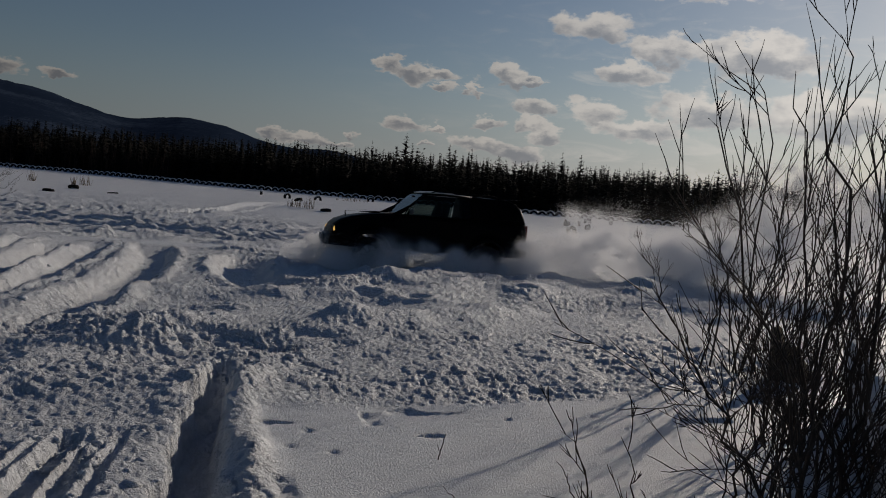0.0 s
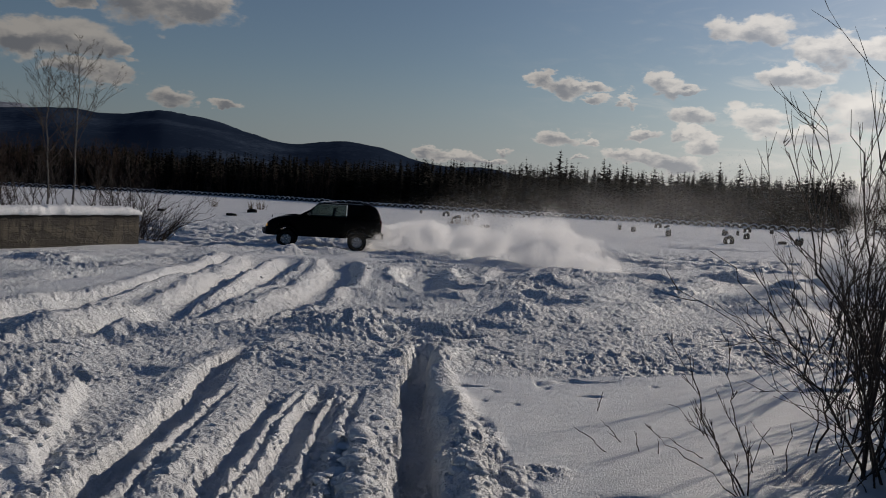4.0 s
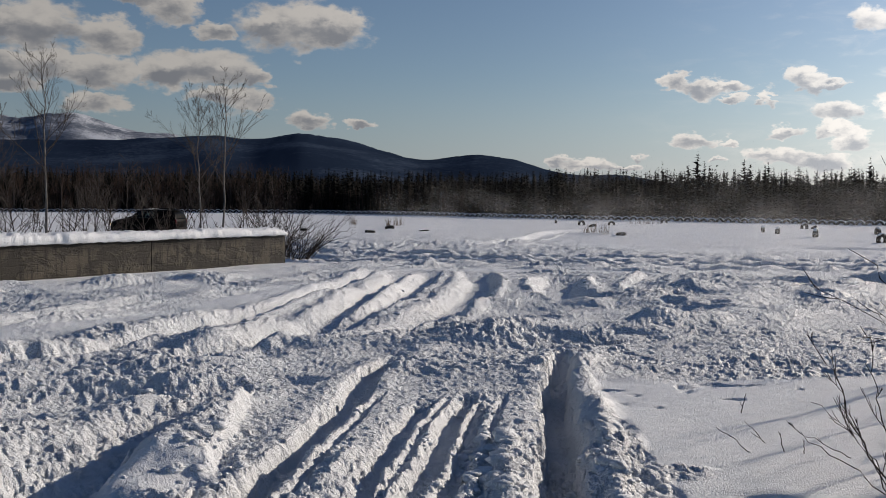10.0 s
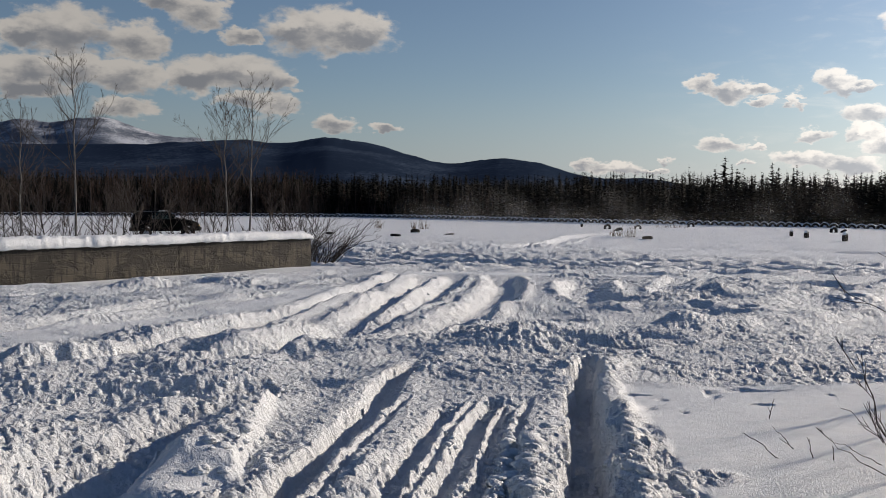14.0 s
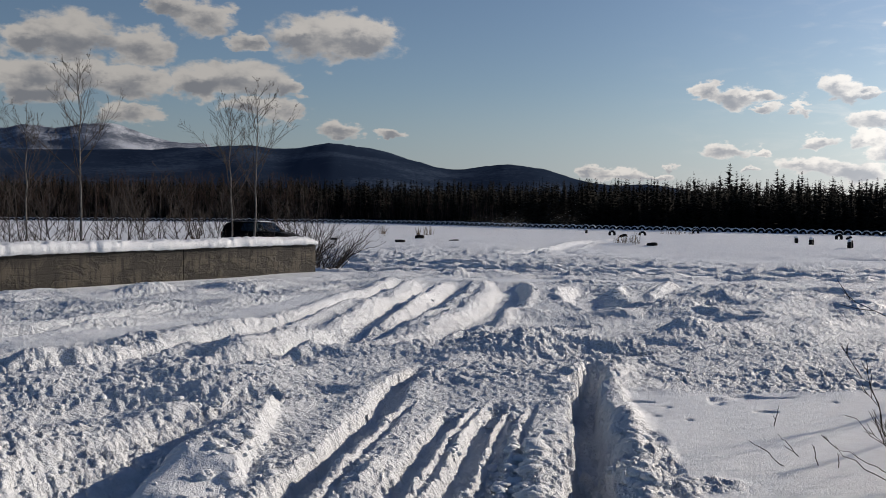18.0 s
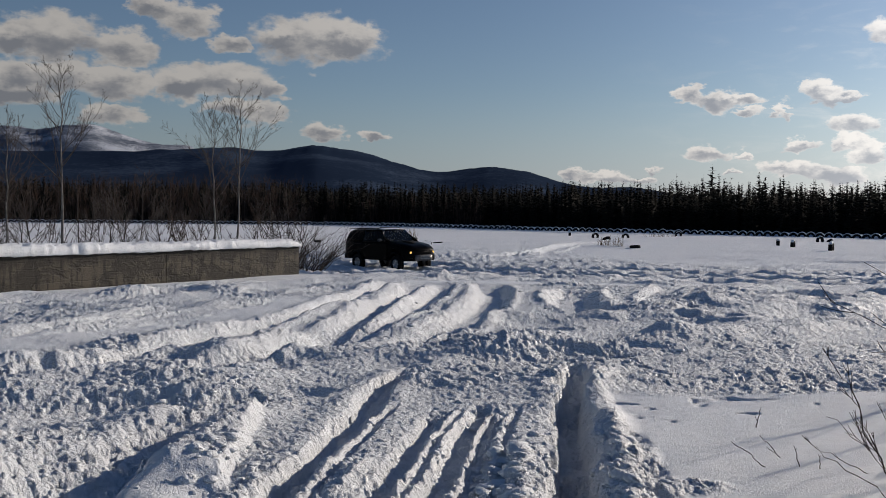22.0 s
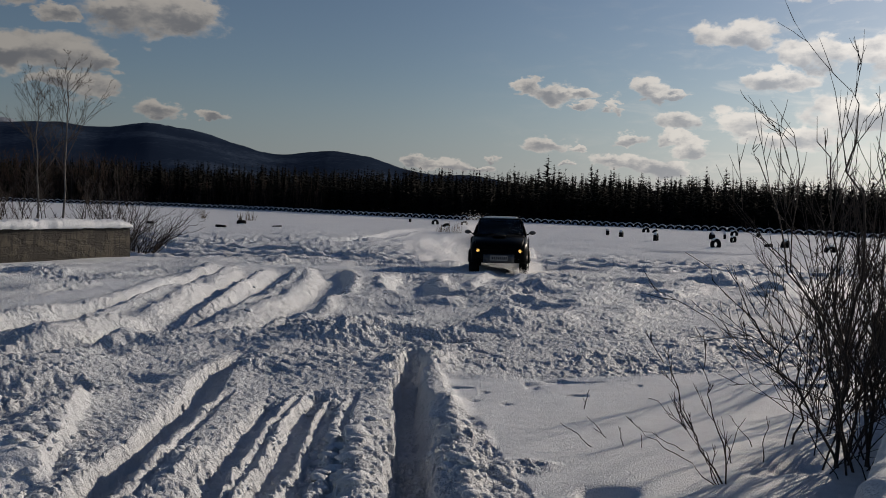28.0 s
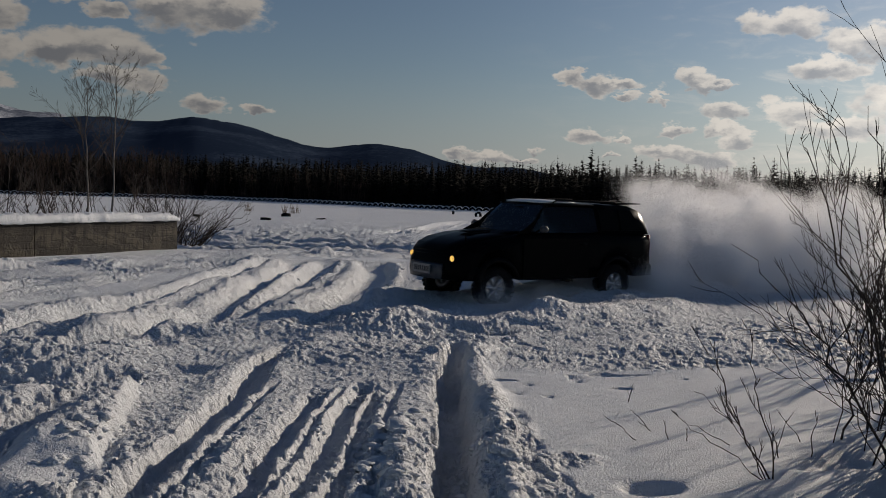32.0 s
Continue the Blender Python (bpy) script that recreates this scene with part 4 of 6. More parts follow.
# ---------------------------------------------------------------- trees and shrubs
def branch(g, p, d, length, r, depth, rng, bend=0.18, lift=0.25, kids=5, sides=5, spread=0.75, least=0.0022):
    """One branch with its side branches, thinning to a point."""
    n = 4 + (2 if depth > 1 else 0)
    pts, radii = [p.copy()], [r]
    d = d.normalized()
    for i in range(n):
        d = (d + Vector((rng.uniform(-bend, bend), rng.uniform(-bend, bend), rng.uniform(-bend, bend) + lift * 0.3))).normalized()
        p = p + d * (length / n)
        pts.append(p.copy())
        radii.append(r * (1 - (i + 1) / n) ** 0.8 + least * 0.55)
    g.tube(pts, radii, sides if depth > 0 else 3, cap=False)
    if depth <= 0:
        return
    for i in range(kids):
        f = rng.uniform(0.25, 0.97)
        q = f * n
        k = min(int(q), n - 1)
        at = pts[k].lerp(pts[k + 1], q - k)
        axis = (pts[k + 1] - pts[k]).normalized()
        away = axis.orthogonal().normalized()
        away.rotate(Matrix.Rotation(rng.uniform(0, 6.283), 3, axis))
        nd = axis + away * rng.uniform(spread * 0.6, spread * 1.2) + Vector((0, 0, lift))
        branch(g, at, nd, length * rng.uniform(0.28, 0.5) * (1.15 - 0.5 * f), max(radii[k] * 0.55, least), depth - 1, rng, bend, lift, max(2, kids - 1), max(3, sides - 1), spread, least)


def bent_stem(g, base, tip, r, rng, depth, kids, sag=0.12, sides=6, forks=0):
    """A shrub's stem that rises from its base and bows towards its tip, with twigs."""
    base, tip = Vector(base), Vector(tip)
    span = tip - base
    ctrl = base + span * 0.5 + Vector((-span.x * sag, -span.y * sag, span.length * sag * 0.8))
    n = 12
    pts, radii = [], []
    drift = Vector((0, 0, 0))
    for i in range(n + 1):
        f = i / n
        p = base * (1 - f) ** 2 + ctrl * 2 * f * (1 - f) + tip * f * f
        j = 0.032 * span.length * min(1, f * 3)
        drift = drift * 0.55 + Vector((rng.uniform(-j, j), rng.uniform(-j, j), rng.uniform(-j, j)))
        pts.append(p + drift)
        radii.append(r * (1 - f) ** 0.75 + 0.0016)
    g.tube(pts, radii, sides, cap=False)
    for i in range(kids + forks):
        f = rng.uniform(0.18, 0.98) if i < kids else rng.uniform(0.2, 0.6)
        q = f * n
        k = min(int(q), n - 1)
        at = pts[k].lerp(pts[k + 1], q - k)
        axis = (pts[k + 1] - pts[k]).normalized()
        away = axis.orthogonal().normalized()
        away.rotate(Matrix.Rotation(rng.uniform(0, 6.283), 3, axis))
        if i >= kids:
            # a fork nearly as thick as the stem
            branch(g, at, axis * 1.2 + away * rng.uniform(0.35, 0.6) + Vector((0, 0, 0.3)), span.length * rng.uniform(0.22, 0.40), radii[k] * 0.6, 2, rng, 0.18, 0.10, 3, 5, 0.6)
            continue
        branch(g, at, axis * 1.1 + away * rng.uniform(0.45, 0.9) + Vector((0, 0, 0.25)), span.length * rng.uniform(0.14, 0.40) * (1.2 - 0.6 * f),
               max(radii[k] * 0.42, 0.0020), depth, rng, 0.13, 0.16, 3, 4, 0.6)


def toward(az, el, d, h=EYE_H):
    """A point at a bearing and elevation from where the camera stands."""
    return (d * math.sin(radians(az)) * math.cos(radians(el)), d * math.cos(radians(az)) * math.cos(radians(el)), h + d * math.sin(radians(el)))


def near_shrub():
    rng = random.Random(21)
    top = holder("willow_shrub", "tall bare dark willow shrub standing in the snow", "shrub")
    base = Vector((4.36, 6.32, 0.0))
    # bearing, elevation and distance of each tip, radius at the foot
    stems = [(33.3, 7.0, 7.6, 0.030), (34.3, 6.6, 7.6, 0.012), (30.6, 6.0, 7.4, 0.020), (28.9, 5.3, 7.1, 0.013), (27.5, 3.3, 6.9, 0.018), (24.8, -1.4, 6.6, 0.018), (25.2, -6.0, 6.3, 0.010),
             (36.6, 6.9, 7.8, 0.027), (35.4, 2.6, 7.6, 0.015), (38.6, 5.8, 7.9, 0.018), (40.8, 3.0, 7.8, 0.014), (26.4, 0.6, 7.2, 0.012), (42.5, 1.8, 8.0, 0.014), (37.4, 0.4, 7.6, 0.013)]
    for az_, el_, d_, r_ in stems:
        g = Geo()
        b = base + Vector((rng.uniform(-0.20, 0.32), rng.uniform(-0.22, 0.26), -0.08))
        bent_stem(g, b, toward(az_ + 0.5, el_, d_), r_ * 0.52, rng, 1, 10, rng.uniform(0.03, 0.12), 6, 1)
        part("stem", g, BARK_DARK, top)
    # the thicket behind it
    for i in range(12):
        g = Geo()
        b = base + Vector((rng.uniform(-0.1, 1.1), rng.uniform(0.0, 0.9), -0.08))
        bent_stem(g, b, toward(rng.uniform(31.0, 43.0), rng.uniform(-7.0, 2.5), rng.uniform(7.2, 8.4)), rng.uniform(0.004, 0.009), rng, 1, 13, 0.08, 5, 1)
        part("stem", g, BARK_DARK, top)
    # thin shoots about its foot
    for i in range(24):
        g = Geo()
        b = base + Vector((rng.uniform(-0.4, 0.9), rng.uniform(-0.5, 0.8), -0.06))
        bent_stem(g, b, toward(rng.uniform(27.5, 43), rng.uniform(-11, -1.0), rng.uniform(6.4, 8.1)), 0.0036, rng, 1, 8, 0.1, 4)
        part("shoot", g, BARK_DARK, top)
    # a second shrub farther along, whose long shadows reach across the smooth snow
    other = holder("willow_shrub", "bare dark willow shrub beside a mossy stump", "shrub")
    for i in range(8):
        g = Geo()
        a = rng.uniform(0, 6.283)
        q = rng.uniform(0.3, 1.5)
        bent_stem(g, (7.4 + rng.uniform(-0.4, 0.4), 11.5 + rng.uniform(-0.5, 0.3), -0.05), (7.4 + q * math.cos(a), 11.5 + q * math.sin(a), rng.uniform(0.9, 2.6)), 0.012, rng, 1, 14, 0.1, 5)
        part("stem", g, BARK_DARK, other)
    # brush in the lee of the near wall
    for i in range(5):
        brush = holder("bare_shrub", "low dark leafless brush beside the snow-capped wall", "shrub", "brush beside the near wall")
        f = rng.uniform(0.52, 0.98)
        cx = LEDGE_A[0] + (LEDGE_B[0] - LEDGE_A[0]) * f - rng.uniform(0.3, 0.9)
        cy = LEDGE_A[1] + (LEDGE_B[1] - LEDGE_A[1]) * f + rng.uniform(0.2, 0.7)
        for k in range(6):
            g = Geo()
            a, q = rng.uniform(0, 6.283), rng.uniform(0.2, 0.8)
            bent_stem(g, (cx + rng.uniform(-0.1, 0.1), cy + rng.uniform(-0.1, 0.1), -0.1), (cx + q * math.cos(a), cy + q * math.sin(a), rng.uniform(0.5, 1.5)), 0.007, rng, 1, 9, 0.1, 4)
            part("stem", g, BARK_DARK, brush)
    small = holder("willow_sapling", "small bare dark sapling rising from smooth snow", "shrub")
    for az_, el_, d_, r_, twigs in ((23.2, -8.2, 6.7, 0.0075, 7), (25.3, -8.6, 6.6, 0.0065, 6), (22.5, -10.6, 6.5, 0.004, 3), (24.2, -11.0, 6.6, 0.004, 3), (21.6, -12.3, 6.3, 0.004, 2)):
        g = Geo()
        bent_stem(g, (3.13 + rng.uniform(-0.03, 0.03), 6.0, -0.05), toward(az_ + 0.5, el_ - 0.4, d_), r_ * 0.7, rng, 1, twigs - 1, 0.04)
        part("stem", g, BARK_DARK, small)
    # dry stalks poking out of the smooth snow
    for x, y, dx, dy, h in ((2.6, 7.1, -0.34, 0.12, 0.22), (2.82, 7.4, -0.22, 0.1, 0.2), (2.83, 7.12, -0.06, 0.02, 0.22), (2.95, 7.05, 0.0, 0.0, 0.13), (3.3, 6.9, -0.45, 0.1, 0.2),
                            (3.6, 7.6, -0.15, 0.1, 0.3), (3.0, 8.6, 0.05, 0.0, 0.25), (3.9, 7.0, -0.3, 0.0, 0.35), (3.45, 6.5, -0.1, 0.1, 0.4), (3.75, 6.6, 0.1, 0.1, 0.45)):
        g = Geo()
        z = height_at(x, y)
        bent_stem(g, (x, y, z - 0.04), (x + dx * 0.8, y + dy, z + h * 0.75), 0.0034, rng, 0, 1, 0.05, 4)
        thing("dry_twig", g, BARK_DARK, "thin dark twig poking out of the snow", "twig", "twigs in the snow")


near_shrub()


def stump():
    rng = random.Random(4)
    g = Geo()
    x0, y0 = 8.0, 11.0
    z0 = height_at(x0, y0)
    rings = []
    for i in range(9):
        f = i / 8
        r = 0.20 * (1.25 - 0.45 * f ** 0.7)
        row = []
        for k in range(20):
            a = 2 * math.pi * k / 20
            q = r * (1 + 0.16 * math.sin(3 * a + 0.6 * i) + 0.10 * math.sin(7 * a))
            splinter = f * (0.16 * math.cos(a + 0.5) + 0.06 * math.sin(5 * a + 1.0) + 0.04 * math.sin(9 * a))
            row.append((x0 - 0.12 * f + q * math.cos(a), y0 + q * math.sin(a), z0 - 0.1 + 0.52 * f - splinter))
        rings.append(row)
    rings.append([(x0 - 0.12 + (p[0] - x0 + 0.12) * 0.4, y0 + (p[1] - y0) * 0.4, p[2] - 0.05) for p in rings[-1]])
    g.loft(rings)
    thing("tree_stump", g, STUMP, "dark brown splintered tree stump behind the shrub", "stump")


stump()


def bare_tree(name, x, y, h, rng, mat, label, category, r, kids=22, crown_from=0.30, lean=(0, 0), depth=2, reach=(0.34, 0.52)):
    top = holder(name, label, category, "bare trees behind the wall")
    z = float(level(x, y))
    top.matrix_world = pose(x, y, z - 0.1)
    n = 9
    pts, radii = [], []
    for i in range(n + 1):
        f = i / n
        pts.append(Vector((lean[0] * h * f + rng.uniform(-0.012, 0.012) * h * (0 if i == 0 else 1), lean[1] * h * f + rng.uniform(-0.01, 0.01) * h * (0 if i == 0 else 1), h * f)))
        radii.append(r * (1 - f) ** 0.9 + 0.006)
    g = Geo()
    g.tube(pts, radii, 7)
    part("trunk", g, mat, top)
    g = Geo()
    for i in range(kids):
        f = crown_from + (0.98 - crown_from) * (i + rng.random()) / kids
        k = min(int(f * n), n - 1)
        at = pts[k].lerp(pts[k + 1], f * n - k)
        a = rng.uniform(0, 6.283)
        branch(g, at, Vector((math.cos(a) * 0.75, math.sin(a) * 0.75, 0.75)), h * (1.1 - f) * rng.uniform(*reach) + 0.35, radii[k] * 0.40 + 0.003, depth, rng, 0.14, 0.16, 5, 4, 0.7, 0.0042 if depth < 3 else 0.0027)
    part("crown", g, BARK_GREY if mat is BARK_BIRCH else mat, top, "fine bare twigs")
    return top


def far_shrub(x, y, size, rng, stems=9, lean=0.0, mat=None, group="shrubs along the wall"):
    top = holder("bare_shrub", "leafless brown shrub in the snow by the wall", "shrub", group)
    z = height_at(x, y)
    top.matrix_world = pose(x, y, z - 0.05)
    for i in range(stems):
        a = rng.uniform(0, 6.283)
        g = Geo()
        out = size * rng.uniform(0.25, 0.85)
        bent_stem(g, (0.1 * math.cos(a), 0.1 * math.sin(a), 0), (out * math.cos(a) + lean * size * rng.uniform(0.3, 1.2), out * math.sin(a), size * rng.uniform(0.55, 1.1)), 0.012 + 0.004 * size, rng, 1, 7, 0.1, 4)
        part("stem", g, mat or BARK_GREY, top)


def left_trees():
    rng = random.Random(33)
    for az_, d, h, lean, r in ((-21.1, 40, 8.1, (0.0, 0), 0.085), (-11.5, 41, 7.6, (0.025, 0), 0.075), (-12.75, 41.5, 6.9, (0.0, 0), 0.065), (-23.9, 42, 6.2, (0.01, 0), 0.065), (-26.8, 40, 7.0, (0.0, 0), 0.07)):
        bare_tree("birch_tree", d * math.sin(radians(az_)), d * math.cos(radians(az_)), h, rng, BARK_BIRCH, "slender bare birch with pale bark behind the wall", "tree", r * 0.6, 20, 0.40, lean, 3, (0.42, 0.66))
    for az_, d, h in ((-25.2, 46, 4.4), (-22.4, 44, 3.8), (-18.6, 46, 3.5), (-16.9, 43, 4.2), (-15.6, 47, 3.2), (-14.6, 42, 3.6), (-10.4, 43, 3.0), (-9.2, 44.5, 2.7), (-8.4, 41, 2.4), (-17.8, 44, 2.8), (-19.7, 43, 3.2), (-24.6, 44, 3.4)):
        bare_tree("alder_tree", d * math.sin(radians(az_)), d * math.cos(radians(az_)), h, rng, BARK_GREY, "thin bare brown alder sapling behind the wall", "tree", 0.022, 14, 0.2, (rng.uniform(-0.3, 0.2), 0), 1)
    for i in range(22):
        az_, d = rng.uniform(-28, -7.5), rng.uniform(44, 66)
        if -16 < az_ and d > 46 or d > 52:
            d = rng.uniform(66, 90)
        bare_tree("alder_tree", d * math.sin(radians(az_)), d * math.cos(radians(az_)), rng.uniform(2.6, 4.6), rng, BARK_GREY, "thin bare brown alder sapling behind the wall", "tree", 0.022, 14, 0.12, (rng.uniform(-0.25, 0.25), 0), 1)
    for az_, d, s in ((-7.0, 36.8, 1.5), (-8.3, 38.6, 1.6), (-10.0, 39, 1.3), (-12.2, 38, 1.2), (-14.2, 38.6, 1.3), (-17.5, 38, 1.5), (-19.6, 37, 1.4), (-22.3, 37.6, 1.6), (-24.8, 37, 1.7), (-7.6, 37.8, 1.2), (-9.2, 40, 1.4), (-11.0, 40.5, 1.5), (-13.2, 40, 1.4), (-15.4, 40, 1.6), (-16.4, 41, 1.2), (-18.6, 40, 1.6), (-20.6, 41, 1.5), (-23.4, 40, 1.7), (-26.0, 39, 1.6)):
        far_shrub(d * math.sin(radians(az_)), d * math.cos(radians(az_)), s * (1.25 if az_ > -9 else 1.0), rng, 18 if az_ > -9 else 10, 0.6 if az_ > -9 else 0.0)
    # leafless brush between the field and the forest on that side
    for i in range(26):
        az_, d = -33 + i * 1.05 + rng.uniform(-0.4, 0.4), rng.uniform(164, 176)
        bare_tree("forest_edge_tree", d * math.sin(radians(az_)), d * math.cos(radians(az_)), rng.uniform(5, 9), rng, BARK_GREY, "bare grey-brown tree at the forest edge", "tree", 0.09, 11, 0.25, (rng.uniform(-0.08, 0.08), 0), 1)


left_trees()


def brush_stem(g, x, y, z, h, rng, twigs, thick, tilt=0.22):
    """A thin leaning stem with upswept twigs."""
    lean = Vector((rng.uniform(-tilt, tilt), rng.uniform(-tilt, tilt), 1.0))
    pts = [Vector((x, y, z))]
    for i in range(3):
        pts.append(pts[-1] + (lean + Vector((rng.uniform(-0.12, 0.12), rng.uniform(-0.12, 0.12), 0))) * (h / 3))
    g.tube(pts, [thick, thick * 0.8, thick * 0.5, thick * 0.2], 3, False)
    for i in range(twigs):
        f = rng.uniform(0.15, 0.98) * 3
        k = min(int(f), 2)
        p = pts[k].lerp(pts[k + 1], f - k)
        a = rng.uniform(0, 6.283)
        q = h * rng.uniform(0.10, 0.30) * (1.2 - f / 4)
        e = p + Vector((math.cos(a) * 0.55, math.sin(a) * 0.55, 0.85)) * q
        m = p.lerp(e, 0.5) + Vector((rng.uniform(-0.08, 0.08), rng.uniform(-0.08, 0.08), -0.04)) * q
        g.tube([p, m, e], [thick * 0.42, thick * 0.32, thick * 0.14], 3, False)


def thickets():
    rng = random.Random(91)
    line = [(math.degrees(math.atan2(x, y)), math.hypot(x, y)) for x, y in FENCE]
    g = Geo()
    for i in range(1700):
        a = rng.uniform(-36, 3) if i % 3 == 0 else rng.uniform(-36, -7)
        d = float(np.interp(a, [p[0] for p in line], [p[1] for p in line])) + rng.uniform(3, 16)
        h = rng.uniform(3.0, 9.0) * (1.0 if a < -8 else 0.65)
        x, y = d * math.sin(radians(a)), d * math.cos(radians(a))
        brush_stem(g, x, y, float(level(x, y)) - 0.2, h, rng, 13, 0.052)
    thing("thicket", g, BRUSHWOOD, "tangled leafless reddish-brown thicket before the forest", "thicket", kind="stuff")
    g = Geo()
    clumps = [rng.uniform(-30, -6.8) for _ in range(24)]
    for i in range(480):
        a = rng.choice(clumps) + rng.gauss(0, 0.45) if rng.random() < 0.75 else rng.uniform(-30, -6.5)
        d = rng.uniform(38.5, 62) if rng.random() < 0.7 else rng.uniform(62, 120)
        x, y = d * math.sin(radians(a)), d * math.cos(radians(a))
        brush_stem(g, x, y, float(level(x, y)) - 0.1, (0.35 + 1.9 * rng.random() ** 1.8) * (1 if d < 62 else 1.8), rng, 11, 0.012 if d < 62 else 0.030, 0.7)
    thing("brushwood", g, BRUSHWOOD, "thin leafless brush standing in the snow behind the wall", "brush", kind="stuff")


thickets()


def grass_tuft(x, y, h, wide, rng):
    top = holder("grass_tuft", "clump of dry brown stalks standing in snow", "grass", "dry tufts on the field")
    top.matrix_world = pose(x, y, height_at(x, y))
    for i in range(24):
        a = rng.uniform(0, 6.283)
        q = wide * math.sqrt(rng.random())
        p = Vector((q * math.cos(a), q * math.sin(a), -0.05))
        t = p + Vector((rng.uniform(-0.25, 0.25) * h, rng.uniform(-0.25, 0.25) * h, h * rng.uniform(0.5, 1.1)))
        g = Geo()
        g.tube([p, p.lerp(t, 0.55) + Vector((0, 0, 0.05)), t], [0.016, 0.012, 0.004], 3, False)
        part("stalk", g, GRASS, top)


# ---------------------------------------------------------------- old tyres
def ring_points(big, small, a0, a1, n, m, wide=1.0):
    rings = []
    for i in range(n + 1):
        a = a0 + (a1 - a0) * i / n
        ring = []
        for k in range(m):
            b = 2 * math.pi * k / m
            cb, sb = math.cos(b), math.sin(b)
            cb = math.copysign(abs(cb) ** 0.6, cb)
            sb = math.copysign(abs(sb) ** 0.6, sb)
            q = big + small * cb
            ring.append((q * math.cos(a), small * wide * sb, q * math.sin(a)))
        rings.append(ring)
    return rings


def tyre_mesh(name, big, small, mat, wide=1.3):
    g = Geo()
    rings = ring_points(big, small, 0, 2 * math.pi, 24, 10, wide)
    g.loft(rings, True, False)
    return g.mesh(name, mat)


def tyres():
    rng = random.Random(8)
    half = Geo()
    half.loft(ring_points(0.40, 0.13, -0.45, math.pi + 0.45, 16, 8, 1.1))
    half_mesh = half.mesh("tyre", RUBBER)
    capg = Geo()
    rings = []
    for i in range(11):
        a = 0.35 + (math.pi - 0.7) * i / 10
        e = math.sin(math.pi * i / 10) ** 0.5 * 0.07 + 0.006
        rings.append([((0.535 + e * u) * math.cos(a), v * 0.115, (0.535 + e * u) * math.sin(a)) for u, v in ((0, -1), (0.8, -0.75), (1, 0), (0.8, 0.75), (0, 1), (-0.4, 0))])
    capg.loft(rings)
    cap_mesh = capg.mesh("snow_cap", SNOW_SOFT)
    # the fence: tyres dug in side by side
    total, last = 0.0, None
    need = 0.0
    fence_list = []
    for (ax, ay), (bx, by) in zip(FENCE, FENCE[1:]):
        seg = math.hypot(bx - ax, by - ay)
        while need < seg:
            f = need / seg
            fence_list.append((ax + (bx - ax) * f, ay + (by - ay) * f, math.degrees(math.atan2(by - ay, bx - ax))))
            need += 1.02
        need -= seg
    for x, y, turn in fence_list:
        if not -31 < math.degrees(math.atan2(x, y)) < 52:
            continue
        ob = tagged(new("fence_tyre", half_mesh), "dark half-buried tyre in the fence, capped with snow", "tyre", "tyre fence round the field")
        ob.matrix_world = pose(x, y, float(level(x, y)) - 0.06 + rng.uniform(-0.07, 0.05), rng.uniform(-5, 5), 0, turn + rng.uniform(-7, 7))
        c = new("snow_cap", cap_mesh)
        c.parent = ob
    # the snow bank on which the fence stands
    g = Geo()
    rings = []
    for i in range(0, len(fence_list), 2):
        x, y, turn = fence_list[i]
        c, s = math.cos(radians(turn)), math.sin(radians(turn))
        z = float(level(x, y))
        h = 0.22 + 0.22 * rng.random()
        rings.append([(x - s * q, y + c * q, z + h * k) for q, k in ((-0.9, -0.5), (0.2, 0.0), (0.55, 0.55), (1.1, 1.0), (2.2, 0.95), (3.5, 0.3), (4.2, -0.4))])
    g.loft(rings, False, False)
    thing("snow_bank", g, SNOW_SOFT, "low bank of snow along the tyre fence", "snow", kind="structure")

    loose = tyre_mesh("tyre", 0.20, 0.075, RUBBER)
    big = tyre_mesh("tyre", 0.28, 0.10, RUBBER)
    # x, y, mesh, tilt, turn, sunk: standing ones on edge, others lying flat
    for x, y, me, tilt, turn, up in ((15.0, 101.5, loose, 0, 70, 0.22), (16.5, 94.4, big, 0, 20, 0.18), (16.0, 85.7, big, 62, 30, 0.12), (19.2, 92.9, big, 0, 10, 0.10),
                                     (14.3, 65.9, big, 80, 10, 0.04), (27.2, 103.5, big, 0, 5, 0.12), (26.1, 70.8, loose, 0, 80, 0.24), (26.3, 68.4, big, 0, 60, 0.16),
                                     (34.3, 83.0, big, 0, 20, 0.22), (35.0, 82.6, loose, 60, 40, 0.2), (26.8, 63.0, big, 0, 55, 0.22), (33.0, 67.0, big, 0, 85, 0.18),
                                     (27.9, 56.1, big, 0, 15, 0.22), (35.1, 69.1, loose, 0, 65, 0.22), (32.2, 62.1, loose, 0, 25, 0.2), (41.4, 79.7, big, 0, 10, 0.15),
                                     (43.0, 78.3, loose, 0, 40, 0.2), (32.8, 56.3, big, 15, 30, 0.22), (32.0, 56.9, loose, 82, 0, 0.1), (33.9, 53.0, big, 20, 5, 0.1),
                                     (-8.6, 72.8, loose, 84, 0, 0.06), (-3.3, 68.4, big, 86, 15, 0.02), (-2.1, 75.9, big, 78, 10, 0.14), (0.6, 70.6, big, 84, 40, 0.05),
                                     (6.0, 56.4, loose, 86, 0, 0.02), (-3.6, 72.0, loose, 88, 0, 0.0)):
        flat = tilt > 45
        ob = tagged(new("old_tyre", me), "old black tyre lying flat in the snow" if flat else "old black tyre standing upright in the snow", "tyre", "loose tyres on the field")
        ob.matrix_world = pose(x, y, height_at(x, y) + up * 0.8, tilt, 0, turn)
        g = Geo()
        r = 0.27 if me is big else 0.195
